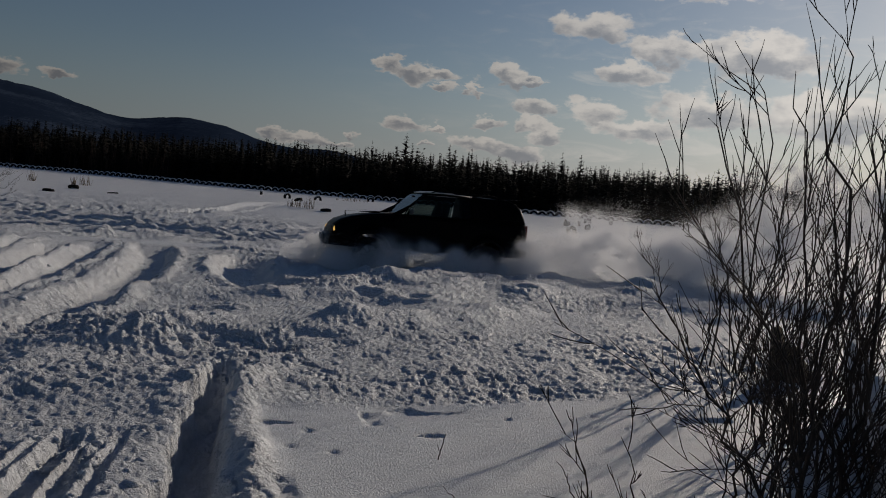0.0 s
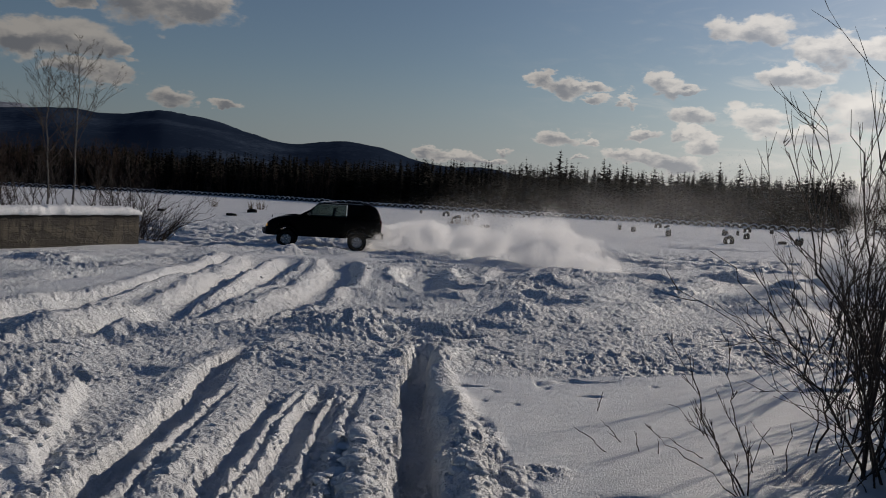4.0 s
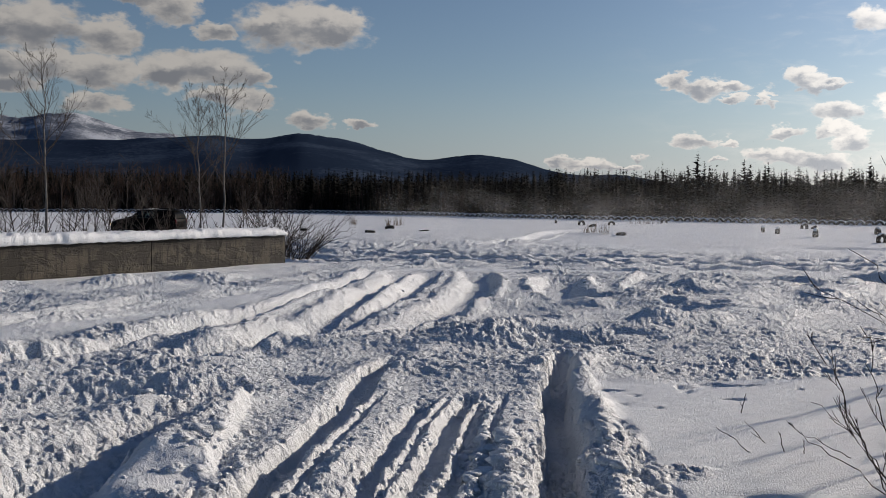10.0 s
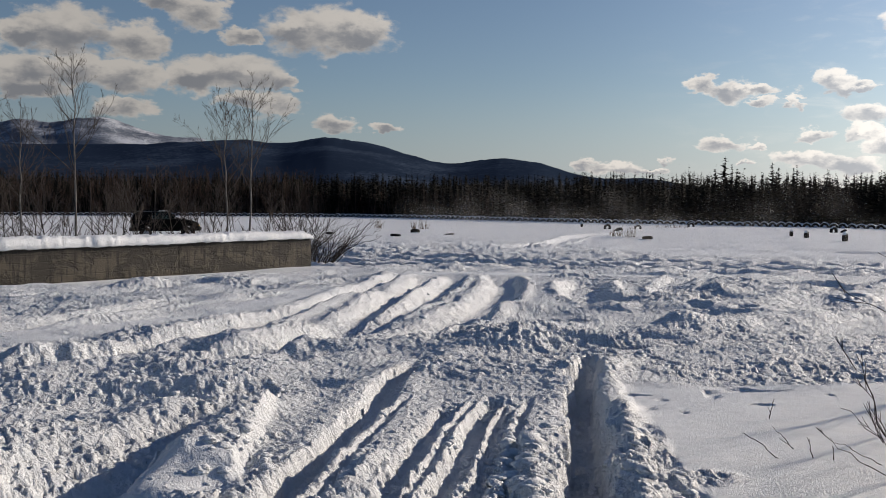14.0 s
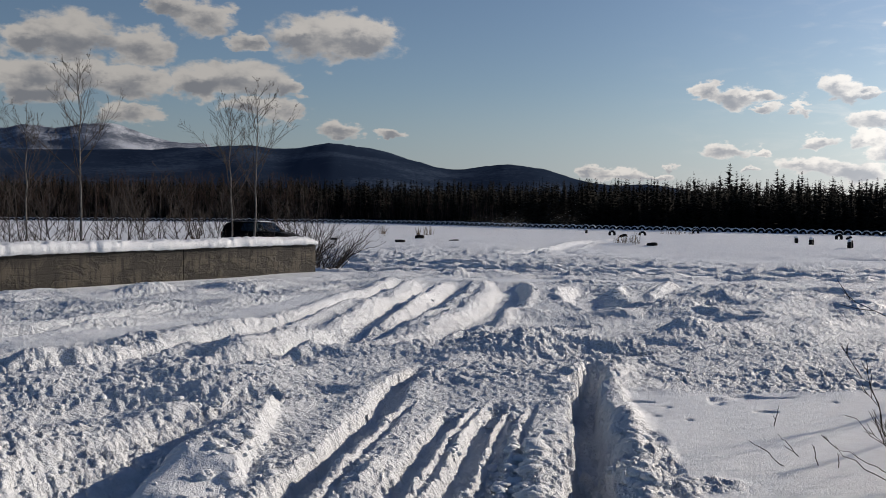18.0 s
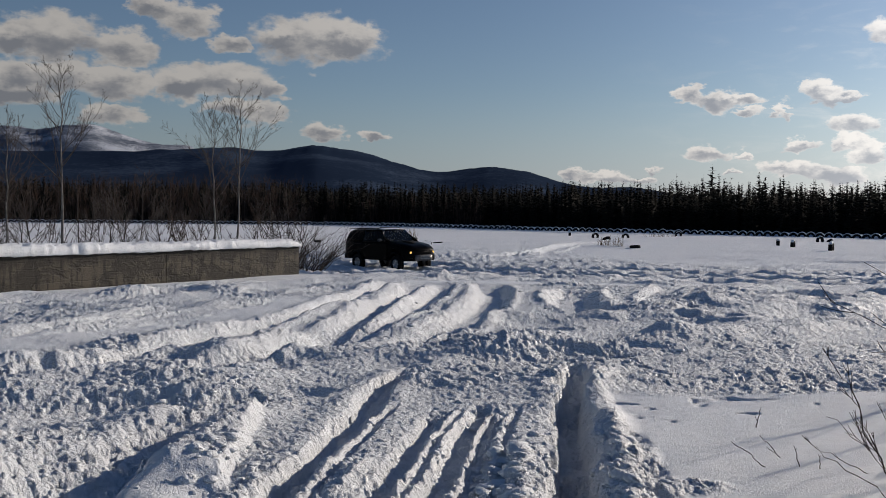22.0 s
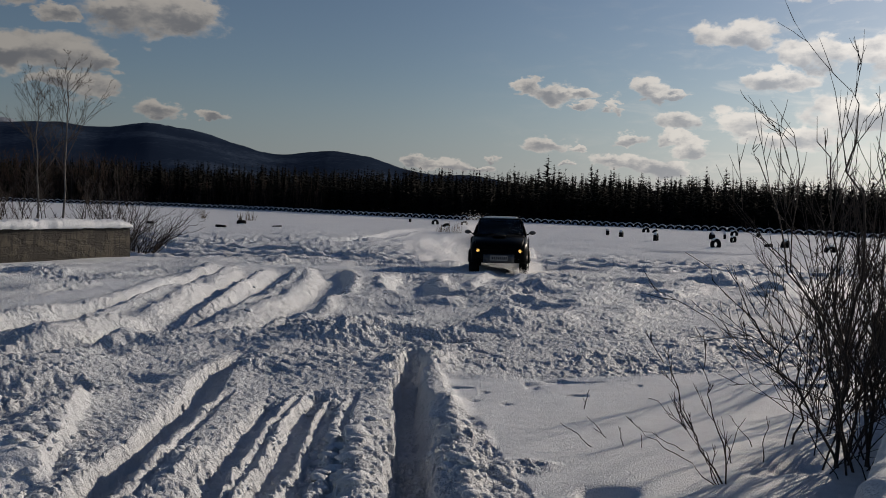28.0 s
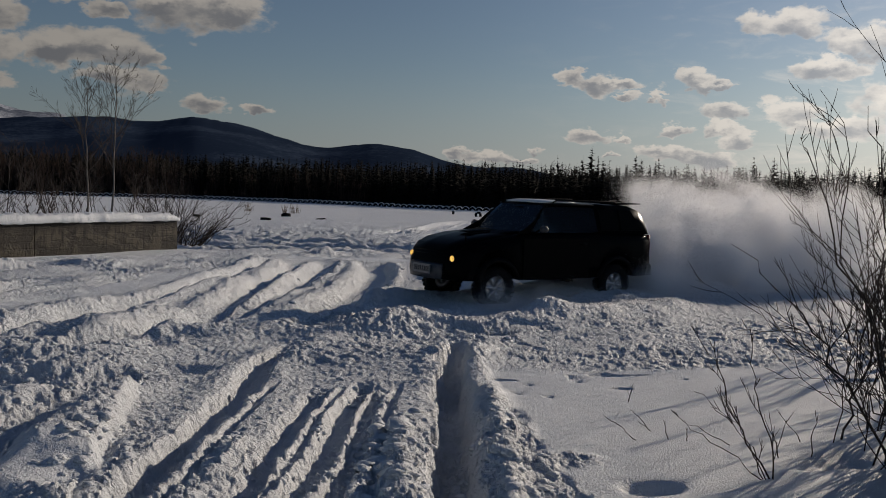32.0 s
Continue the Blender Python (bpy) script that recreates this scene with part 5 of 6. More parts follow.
        if flat:
            rings = [[(q * r * math.cos(a), -0.10 - hgt, q * r * math.sin(a)) for a in [2 * math.pi * k / 14 for k in range(14)]] for q, hgt in ((1.2, 0.0), (1.05, 0.05), (0.7, 0.09), (0.2, 0.10))]
        else:
            rings = []
            for i in range(9):
                a = 0.7 + (math.pi - 1.4) * i / 8
                e = math.sin(math.pi * i / 8) ** 0.5 * 0.05 + 0.004
                q = r * 1.37
                rings.append([((q + e * u) * math.cos(a), v * 0.12, (q + e * u) * math.sin(a)) for u, v in ((0, -1), (0.8, -0.7), (1, 0), (0.8, 0.7), (0, 1), (-0.3, 0))])
        g.loft(rings)
        part("snow_cap", g, SNOW_SOFT, ob)
    for x, y, h, w in ((-6.0, 90.3, 0.9, 0.35), (-1.6, 87.1, 1.0, 0.5), (13.3, 68.1, 0.85, 0.6), (12.6, 68.8, 0.6, 0.5), (23.4, 98.8, 0.6, 1.2), (25.0, 99.5, 0.5, 1.0), (-2.5, 86.0, 0.8, 0.15)):
        grass_tuft(x, y, h, w, rng)


tyres()


# ---------------------------------------------------------------- the car
WHEEL_R, AXLE_F, AXLE_R, TRACK = 0.36, 1.38, -1.32, 0.76


def body_ring(y, w, zb, zt, crown=0.02):
    half = [(0.0, zb), (w - 0.16, zb), (w - 0.03, zb + 0.05), (w, zb + 0.16), (w + 0.005, (zb + zt) / 2), (w - 0.015, zt - 0.12), (w - 0.05, zt - 0.03), (w - 0.14, zt + crown * 0.4), (0.0, zt + crown)]
    return [(x, y, z) for x, z in half] + [(-x, y, z) for x, z in reversed(half[1:-1])]


def arch(y, base):
    z = base
    for c in (AXLE_F, AXLE_R):
        q = 0.45 ** 2 - (y - c) ** 2
        if q > 0:
            z = max(z, WHEEL_R + 0.82 * math.sqrt(q))
    return z


def wheel(car, x, y):
    side = 1 if x > 0 else -1
    hub = new("wheel", None)
    g = Geo()
    g.loft([[(q[1] * 1.0, q[0], q[2]) for q in r] for r in ring_points(0.275, 0.088, 0, 2 * math.pi, 28, 10, 1.35)], True, False)
    # tread blocks
    for k in range(28):
        a = 2 * math.pi * k / 28
        c, s = math.cos(a), math.sin(a)
        for off in (-0.055, 0.055):
            pts = []
            for u, v in ((-0.026, -0.04), (0.026, -0.04), (0.026, 0.04), (-0.026, 0.04)):
                pts.append((off + v, u, 0))
            lo = [(p[0], 0.352 * c - p[1] * s, 0.352 * s + p[1] * c) for p in pts]
            hi = [(p[0], 0.368 * c - p[1] * s, 0.368 * s + p[1] * c) for p in pts]
            g.loft([lo, hi])
    hub = new("wheel", g.mesh("tyre", RUBBER))
    hub.parent = car
    hub.location = (x, y, WHEEL_R)
    r = Geo()
    ring = lambda rad, xx: [(xx * side, rad * math.cos(2 * math.pi * k / 24), rad * math.sin(2 * math.pi * k / 24)) for k in range(24)]
    r.loft([ring(0.225, -0.09), ring(0.225, 0.085), ring(0.205, 0.095), ring(0.195, 0.07), ring(0.185, 0.02), ring(0.07, 0.035), ring(0.06, 0.075), ring(0.01, 0.08)], True, False)
    for k in range(6):
        a = 2 * math.pi * k / 6
        c, s = math.cos(a), math.sin(a)
        q = [(0.04, -0.028), (0.20, -0.04), (0.20, 0.04), (0.04, 0.028)]
        r.loft([[(0.045 * side, u * c - v * s, u * s + v * c) for u, v in q], [(0.085 * side, u * c - v * s * 0.8, u * s + v * 0.8 * c) for u, v in q]])
    part("rim", r, STEEL, hub, "silver six-spoke alloy rim packed with snow")
    return hub


def side_x(z):
    return 0.845 - 0.20 * (z - 1.05) / 0.72


def build_car():
    car = holder("off_road_car", "dirty black off-road car with snow on its roof", "car")
    # lower body with real wheel arches
    g = Geo()
    keys = [(-2.24, 0.78, 0.44, 0.98), (-2.20, 0.84, 0.36, 1.04), (-2.0, 0.87, 0.29, 1.07), (-1.0, 0.885, 0.23, 1.08), (0.3, 0.885, 0.22, 1.07), (0.85, 0.88, 0.22, 1.05),
            (1.35, 0.875, 0.23, 1.00), (1.75, 0.86, 0.25, 0.945), (1.98, 0.81, 0.28, 0.88), (2.12, 0.71, 0.38, 0.80), (2.2, 0.57, 0.44, 0.72)]
    ys = sorted(set([k[0] for k in keys] + [c + 0.45 * math.sin(a) for c in (AXLE_F, AXLE_R) for a in np.linspace(-math.pi / 2, math.pi / 2, 13)] + [AXLE_F - 0.46, AXLE_F + 0.46, AXLE_R - 0.46, AXLE_R + 0.46]))
    pick = lambda y, i: float(np.interp(y, [k[0] for k in keys], [k[i] for k in keys]))
    g.loft([body_ring(y, pick(y, 1), min(arch(y, pick(y, 2)), pick(y, 3) - 0.12), pick(y, 3)) for y in ys if -2.25 < y < 2.21])
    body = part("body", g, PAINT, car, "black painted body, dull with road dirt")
    g = Geo()
    # underbody box, drawn down deep to stand in for the shade beneath the car
    g.box(-0.62, -2.05, 0.10, 0.62, 2.0, 0.60)
    part("chassis", g, TRIM, car)
    # flares round the arches
    for c in (AXLE_F, AXLE_R):
        for s in (-1, 1):
            g = Geo()
            rings = []
            for k in range(17):
                a = -0.12 + (math.pi + 0.24) * k / 16
                rings.append([(s * xx, c + q * math.cos(a), WHEEL_R + 0.82 * q * math.sin(a)) for xx, q in ((0.86, 0.44), (0.925, 0.445), (0.93, 0.47), (0.88, 0.515), (0.855, 0.5))])
            g.loft(rings)
            part("wheel_flare", g, TRIM, car)
    # roof, rear cabin and pillars
    g = Geo()
    rings = []
    for y, zb, zt, wb, wt in ((-2.20, 1.05, 1.10, 0.78, 0.74), (-2.16, 1.05, 1.28, 0.82, 0.74), (-2.08, 1.05, 1.53, 0.835, 0.71), (-1.97, 1.05, 1.67, 0.84, 0.68), (-1.80, 1.05, 1.745, 0.845, 0.66), (-1.55, 1.05, 1.765, 0.845, 0.66), (-1.2, 1.05, 1.77, 0.845, 0.66), (-0.90, 1.05, 1.785, 0.845, 0.66)):
        q = [(0, zb), (wb, zb), (wb - (wb - wt) * 0.5, (zb + zt) / 2), (wt, zt - 0.03), (wt - 0.08, zt + 0.005), (0, zt + 0.025)]
        rings.append([(x, y, z) for x, z in q] + [(-x, y, z) for x, z in reversed(q[1:-1])])
    g.loft(rings)
    part("rear_cabin", g, PAINT, car)
    g = Geo()
    rings = []
    for y, z, w in ((-0.91, 1.785, 0.66), (-0.1, 1.785, 0.66), (0.22, 1.765, 0.655), (0.36, 1.735, 0.645)):
        q = [(0, z - 0.05), (w - 0.02, z - 0.06), (w, z - 0.03), (w - 0.08, z + 0.005), (0, z + 0.025)]
        rings.append([(x, y, zz) for x, zz in q] + [(-x, y, zz) for x, zz in reversed(q[1:-1])])
    g.loft(rings)
    roof = part("roof", g, PAINT, car)
    g = Geo()
    rings = []
    for i in range(9):
        y = -0.55 + 0.85 * i / 8
        e = math.sin(math.pi * i / 8) ** 0.4
        rings.append([(x, y, 1.797 + 0.012 * (1 - (x / 0.6) ** 2) + (0.035 * e if abs(x) < 0.5 else 0.0)) for x in (-0.57, -0.48, -0.25, 0, 0.25, 0.48, 0.57)] + [(0.5, y, 1.775), (-0.5, y, 1.775)])
    g.loft(rings)
    part("roof_snow", g, SNOW_SOFT, car, "thin patch of snow on the roof")
    for s in (-1, 1):
        g = Geo()
        g.tube([Vector((s * 0.79, 0.98, 1.07)), Vector((s * 0.72, 0.66, 1.42)), Vector((s * 0.63, 0.34, 1.73))], [0.045, 0.04, 0.04], 6)
        part("front_pillar", g, PAINT, car)
        g = Geo()
        g.plate([(s * side_x(1.06), 0.93, 1.075), (s * side_x(1.06), -0.87, 1.085), (s * side_x(1.70), -0.87, 1.70), (s * side_x(1.70), 0.42, 1.69)][::s], 0.008)
        p = part("front_side_window", g, SIDE_GLASS, car, smooth=False)
        p.visible_shadow = False
        # tinted panes behind
        for y0, y1, y2, y3 in ((-0.96, -1.38, -1.38, -0.96), (-1.46, -1.96, -1.78, -1.46)):
            g = Geo()
            g.plate([(s * (side_x(1.14) + 0.006), y0, 1.14), (s * (side_x(1.14) + 0.006), y1, 1.14), (s * (side_x(1.64) + 0.012), y2, 1.64), (s * (side_x(1.64) + 0.012), y3, 1.64)][::s], 0.012)
            part("rear_side_window", g, TINTED, car, smooth=False)
        # door, with seam, moulding and handle
        g = Geo()
        g.plate([(s * 0.903, 0.86, 0.48), (s * 0.903, -0.62, 0.48), (s * 0.893, -0.62, 1.0), (s * 0.893, 0.86, 1.0)][::s], 0.012)
        door = part("door", g, PAINT, car, smooth=False)
        g = Geo()
        g.box(s * 0.885, -0.56, 0.92, s * 0.915, -0.40, 0.95)
        part("door_handle", g, TRIM, door)
        g = Geo()
        g.plate([(s * 0.9025, 0.2, 0.74), (s * 0.9025, -0.6, 0.74), (s * 0.9005, -0.6, 0.82), (s * 0.9005, 0.2, 0.82)][::s], 0.003)
        part("door_decal", g, DECAL, door, "faint grey lettering band", smooth=False)
        g = Geo()
        g.tube([Vector((s * 0.90, 0.86, 0.36)), Vector((s * 0.93, 0.8, 0.34)), Vector((s * 0.93, -0.78, 0.34)), Vector((s * 0.90, -0.84, 0.36))], [0.03, 0.045, 0.045, 0.03], 7)
        part("side_step", g, SILVER, car, "dull silver running board")
        # sill between the wheels, carried low in black to stand in for shade below
        g = Geo()
        g.loft([[(s * 0.66, y, 0.14), (s * 0.86, y, 0.16), (s * 0.89, y, 0.30), (s * 0.88, y, 0.50), (s * 0.66, y, 0.50)] for y in (-0.86, -0.4, 0.4, 0.92)])
        part("sill", g, TRIM, car)
        # mirror
        g = Geo()
        rings = []
        for i in range(6):
            f = i / 5
            e = math.sin(math.pi * (0.12 + 0.76 * f))
            x = s * (0.91 + 0.20 * f)
            rings.append([(x, 0.76 + yy * e, 1.17 + zz * e) for yy, zz in ((-0.05, -0.07), (0.03, -0.08), (0.07, 0.01), (0.03, 0.10), (-0.05, 0.09))])
        g.loft(rings)
        m = part("side_mirror", g, SILVER, car, "silver-capped door mirror")
        g = Geo()
        g.tube([Vector((s * 0.83, 0.82, 1.08)), Vector((s * 0.92, 0.80, 1.15))], [0.025, 0.02], 5)
        part("mirror_arm", g, TRIM, m)
        # head lamps
        g = Geo()
        rings = [[(s * (0.50 + 0.19 * k / 5), 2.165 - 0.13 * (k / 5) ** 1.5 + dy, z) for dy, z in ((-0.1, 0.70), (0.0, 0.705), (0.008, 0.75), (-0.04, 0.80), (-0.12, 0.815))] for k in range(6)]
        g.loft(rings)
        hl = part("headlight", g, TRIM, car, "dark lamp housing")
        g = Geo()
        g.loft([[(s * (0.62 + q * math.cos(a)), 2.128 + dy, 0.755 + 0.75 * q * math.sin(a)) for a in [2 * math.pi * k / 12 for k in range(12)]] for q, dy in ((0.05, 0.0), (0.046, 0.02), (0.02, 0.03))])
        part("lit_bulb", g, HEADLAMP, hl, "glowing warm yellow lamp")
        # tail lamps
        g = Geo()
        g.box(s * 0.70, -2.245, 0.84, s * 0.80, -2.17, 1.04)
        part("tail_light", g, RED, car, "red tail lamp")
        # roof rails
        g = Geo()
        g.tube([Vector((s * 0.60, 0.12, 1.79)), Vector((s * 0.60, 0.02, 1.835)), Vector((s * 0.60, -1.45, 1.835)), Vector((s * 0.60, -1.6, 1.76))], [0.018] * 4, 6)
        part("roof_rail", g, TRIM, car)
    # windscreen and rear window
    g = Geo()
    g.plate([(-0.74, 0.985, 1.085), (0.74, 0.985, 1.085), (0.61, 0.385, 1.715), (-0.61, 0.385, 1.715)], 0.008)
    p = part("windscreen", g, GLASS, car, smooth=False)
    p.visible_shadow = False
    g = Geo()
    g.plate([(0.66, -2.205, 1.16), (-0.66, -2.205, 1.16), (-0.60, -2.035, 1.58), (0.60, -2.035, 1.58)], 0.012)
    part("rear_window", g, TINTED, car, smooth=False)
    g = Geo()
    g.loft([[(x, -1.50, 1.812), (x, -2.10, 1.815), (x, -2.13, 1.800), (x, -1.50, 1.778)] for x in (-0.62, -0.2, 0.2, 0.62)])
    part("roof_spoiler", g, TRIM, car)
    # bonnet, cowl, scoop
    g = Geo()
    g.loft([[(x, y, z) for x, z in ((-w, zt - 0.01), (-w * 0.97, zt + 0.022), (-w * 0.4, zt + 0.034), (w * 0.4, zt + 0.034), (w * 0.97, zt + 0.022), (w, zt - 0.01))] for y, w, zt in ((0.98, 0.74, 1.055), (1.4, 0.75, 0.995), (1.75, 0.74, 0.945), (1.98, 0.70, 0.882), (2.12, 0.62, 0.805))])
    part("bonnet", g, PAINT, car)
    g = Geo()
    g.loft([[(-q, 1.35 + d, 1.045), (-q * 0.9, 1.35 + d, 1.045 + h), (q * 0.9, 1.35 + d, 1.045 + h), (q, 1.35 + d, 1.045)] for d, q, h in ((-0.25, 0.16, 0.01), (0.0, 0.2, 0.04), (0.16, 0.2, 0.045))])
    part("bonnet_scoop", g, TRIM, car)
    g = Geo()
    g.tube([Vector((-0.70, 1.93, 0.97)), Vector((-0.72, 1.95, 1.05)), Vector((-0.72, 1.95, 1.11))], [0.014, 0.012, 0.03], 6)
    part("wing_mirror", g, TRIM, car, "small black mirror on the wing")
    # grille and bumper
    g = Geo()
    for i in range(5):
        g.box(-0.48, 2.13, 0.665 + i * 0.027, 0.48, 2.205 - i * 0.012, 0.678 + i * 0.027)
    part("grille", g, TRIM, car)
    g = Geo()
    rings = []
    for x in np.linspace(-0.86, 0.86, 17):
        d = 0.40 * (abs(x) / 0.86) ** 2.6
        rings.append([(x, 2.0 - d, 0.19), (x, 2.20 - d, 0.20), (x, 2.30 - d, 0.33), (x, 2.30 - d, 0.58), (x, 2.24 - d, 0.66), (x, 2.02 - d, 0.67)])
    g.loft(rings)
    bumper = part("front_bumper", g, TRIM, car)
    g = Geo()
    g.loft([[(x, 2.19, 0.39 + 0.06 * (x / 0.6) ** 2), (x, 2.322 - 0.3 * x * x, 0.42 + 0.06 * (x / 0.6) ** 2), (x, 2.322 - 0.3 * x * x, 0.66), (x, 2.19, 0.69)] for x in np.linspace(-0.46, 0.46, 9)])
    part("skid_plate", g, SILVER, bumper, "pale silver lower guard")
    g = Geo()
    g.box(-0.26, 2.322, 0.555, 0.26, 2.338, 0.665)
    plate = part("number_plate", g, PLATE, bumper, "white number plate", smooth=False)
    g = Geo()
    for i in range(8):
        g.box(-0.235 + i * 0.058, 2.338, 0.58, -0.235 + i * 0.058 + 0.034, 2.341, 0.64)
    part("plate_marks", g, INK, plate, smooth=False)
    g = Geo()
    rings = []
    for x in np.linspace(-0.86, 0.86, 9):
        d = 0.12 * (abs(x) / 0.86) ** 3
        rings.append([(x, -2.05 + d, 0.30), (x, -2.30 + d, 0.33), (x, -2.37 + d, 0.45), (x, -2.36 + d, 0.64), (x, -2.05 + d, 0.70)])
    g.loft(rings)
    part("rear_bumper", g, TRIM, car)
    # cabin
    for s in (-1, 1):
        g = Geo()
        g.loft([[(s * 0.36 - 0.24, y, z0), (s * 0.36 + 0.24, y, z0), (s * 0.36 + 0.24, y, z1), (s * 0.36 - 0.24, y, z1)] for y, z0, z1 in ((-0.3, 0.7, 0.92), (0.0, 0.7, 0.95), (0.25, 0.7, 0.93))])
        g.loft([[(s * 0.36 - w, y, z), (s * 0.36 + w, y, z), (s * 0.36 + w, y - 0.12, z), (s * 0.36 - w, y - 0.12, z)] for y, z, w in ((-0.22, 0.9, 0.24), (-0.3, 1.15, 0.23), (-0.34, 1.36, 0.17), (-0.35, 1.38, 0.12), (-0.36, 1.52, 0.11))])
        part("front_seat", g, CLOTH, car)
    g = Geo()
    g.loft([[(x, 0.62, 0.95), (x, 0.66, 1.07), (x, 1.0, 1.08), (x, 1.0, 0.9)] for x in np.linspace(-0.74, 0.74, 5)])
    dash = part("dashboard", g, TRIM, car)
    g = Geo()
    g.loft([[(0.36 + q[0] * 0.19 / 0.19, 0.52 - q[2] * 0.35 + q[1], 1.06 + q[2] * 0.94) for q in r] for r in ring_points(0.185, 0.016, 0, 2 * math.pi, 24, 6, 1.0)], True, False)
    g.tube([Vector((0.36, 0.52, 1.06)), Vector((0.36, 0.66, 0.98))], [0.04, 0.03], 6)
    g.box(0.19, 0.51, 1.045, 0.53, 0.53, 1.075)
    part("steering_wheel", g, TRIM, car)
    g = Geo()
    g.box(-0.11, 0.44, 1.60, 0.11, 0.47, 1.67)
    part("rear_view_mirror", g, TRIM, car)
    # true proportions: a tall waist, a short cabin set well back
    for ob in car.children_recursive:
        for v in ob.data.vertices:
            x, y, z = v.co
            if z > 1.058 and y > -0.4:
                y = -0.4 + (y + 0.4) * 0.80
            v.co.y = y
            v.co.z = float(np.interp(z, (0.5, 1.06, 1.79, 2.0), (0.5, 1.28, 1.81, 2.0)))
    wheels = [wheel(car, sx_ * TRACK, yy) for yy in (AXLE_F, AXLE_R) for sx_ in (-1, 1)]
    return car, wheels


car, wheels = build_car()

# seconds, x, y, heading in degrees from +y towards +x
DRIVE_OUT = [(0.0, 7.44, 23.1, -86.1), (1.0, 6.46, 26.24, -84.5), (2.0, 5.25, 29.56, -85.8), (3.0, 3.97, 33.73, -85.0), (4.0, 1.74, 37.82, -86.0),
         (4.5, 0.19, 38.94, -86.1), (6.5, -6.2, 48.0, -62.0), (7.5, -10.5, 54.5, -68.0), (8.5, -13.6, 58.5, -80.0), (9.5, -15.6, 59.6, -84.0),
         (10.5, -18.0, 60.5, -70.0), (11.0, -18.9, 61.5, -50.0), (12.0, -20.4, 63.5, 6.0), (13.0, -19.8, 64.5, 42.0), (14.0, -18.6, 64.2, 70.0)]
DRIVE_BACK = [(16.5, -15.2, 61.4, 104.0), (17.0, -13.5, 58.2, 108.0), (18.0, -10.1, 52.4, 114.0),
         (19.0, -7.2, 47.2, 122.0), (20.0, -5.2, 45.2, 126.0), (21.0, -3.1, 42.4, 131.0), (22.0, -1.7, 41.8, 139.0), (23.0, -0.32, 41.4, 143.0), (24.0, 1.7, 41.0, 147.0),
         (25.0, 3.8, 39.0, 152.0), (26.0, 5.35, 35.9, 163.0), (26.5, 6.15, 34.6, 169.0), (28.5, 7.6, 27.8, 203.0), (29.0, 7.7, 26.7, 209.0), (29.5, 7.55, 25.3, 216.0), (30.0, 7.27, 23.9, 223.0),
         (30.5, 6.7, 21.6, 228.0), (31.0, 5.82, 19.3, 231.5), (31.5, 4.97, 18.0, 238.0), (32.0, 3.92, 16.92, 244.0)]
DRIVE = DRIVE_OUT + DRIVE_BACK


def smooth_drive(t):
    """Place and heading of the car between the keys (cubic through the keys)."""
    ts = [d[0] for d in DRIVE]
    i = max(0, min(len(ts) - 2, int(np.searchsorted(ts, t, side="right")) - 1))
    out = []
    for k in (1, 2, 3):
        v = [d[k] for d in DRIVE]
        slope = lambda j: (v[min(j + 1, len(v) - 1)] - v[max(j - 1, 0)]) / (ts[min(j + 1, len(v) - 1)] - ts[max(j - 1, 0)])
        h = ts[i + 1] - ts[i]
        u = min(1.0, max(0.0, (t - ts[i]) / h))
        out.append((2 * u ** 3 - 3 * u ** 2 + 1) * v[i] + (u ** 3 - 2 * u ** 2 + u) * h * slope(i) + (-2 * u ** 3 + 3 * u ** 2) * v[i + 1] + (u ** 3 - u ** 2) * h * slope(i + 1))
    return out


# ---------------------------------------------------------------- powder snow thrown up by the wheels
def powder_mesh(name, seed, radius, flakes, size, squash, mat=POWDER):
    rng = np.random.RandomState(seed)
    knots = np.clip(rng.normal(0, 0.42, (9, 3)), -0.8, 0.8) * radius
    knots[:, 2] *= squash
    which = rng.choice(9, flakes, p=np.linspace(3, 1, 9) / np.linspace(3, 1, 9).sum())
    spread = rng.uniform(0.15, 0.34, 9)[which][:, None] * radius
    off = np.clip(rng.normal(0, 1, (flakes, 3)), -2.3, 2.3)
    c = knots[which] + off * spread * np.array([1, 1, squash])
    # the outermost grains are the finest
    fine = 0.30 + 0.85 * np.exp(-(off ** 2).sum(1) / 4.0)
    tri = rng.normal(0, 1, (flakes, 3, 3))
    tri /= np.linalg.norm(tri, axis=2, keepdims=True)
    tri = c[:, None, :] + tri * size * rng.uniform(0.5, 1.4, (flakes, 1, 1)) * fine[:, None, None]
    me = bpy.data.meshes.new(name)
    me.vertices.add(flakes * 3)
    me.vertices.foreach_set("co", tri.reshape(-1))
    me.loops.add(flakes * 3)
    me.loops.foreach_set("vertex_index", np.arange(flakes * 3))
    me.polygons.add(flakes)
    me.polygons.foreach_set("loop_start", np.arange(flakes) * 3)
    me.polygons.foreach_set("loop_total", np.full(flakes, 3))
    me.update(calc_edges=True)
    me.materials.append(mat)
    return me


THICK = [powder_mesh("powder", 60 + i, 0.62, 60000, 0.0075, 0.9) for i in range(3)]
CLOUD = [powder_mesh("powder", 70 + i, 0.95, 60000, 0.0090, 0.8) for i in range(3)]
THIN = [powder_mesh("powder", 80 + i, 2.0, 60000, 0.0100, 0.8, POWDER_THIN) for i in range(3)]


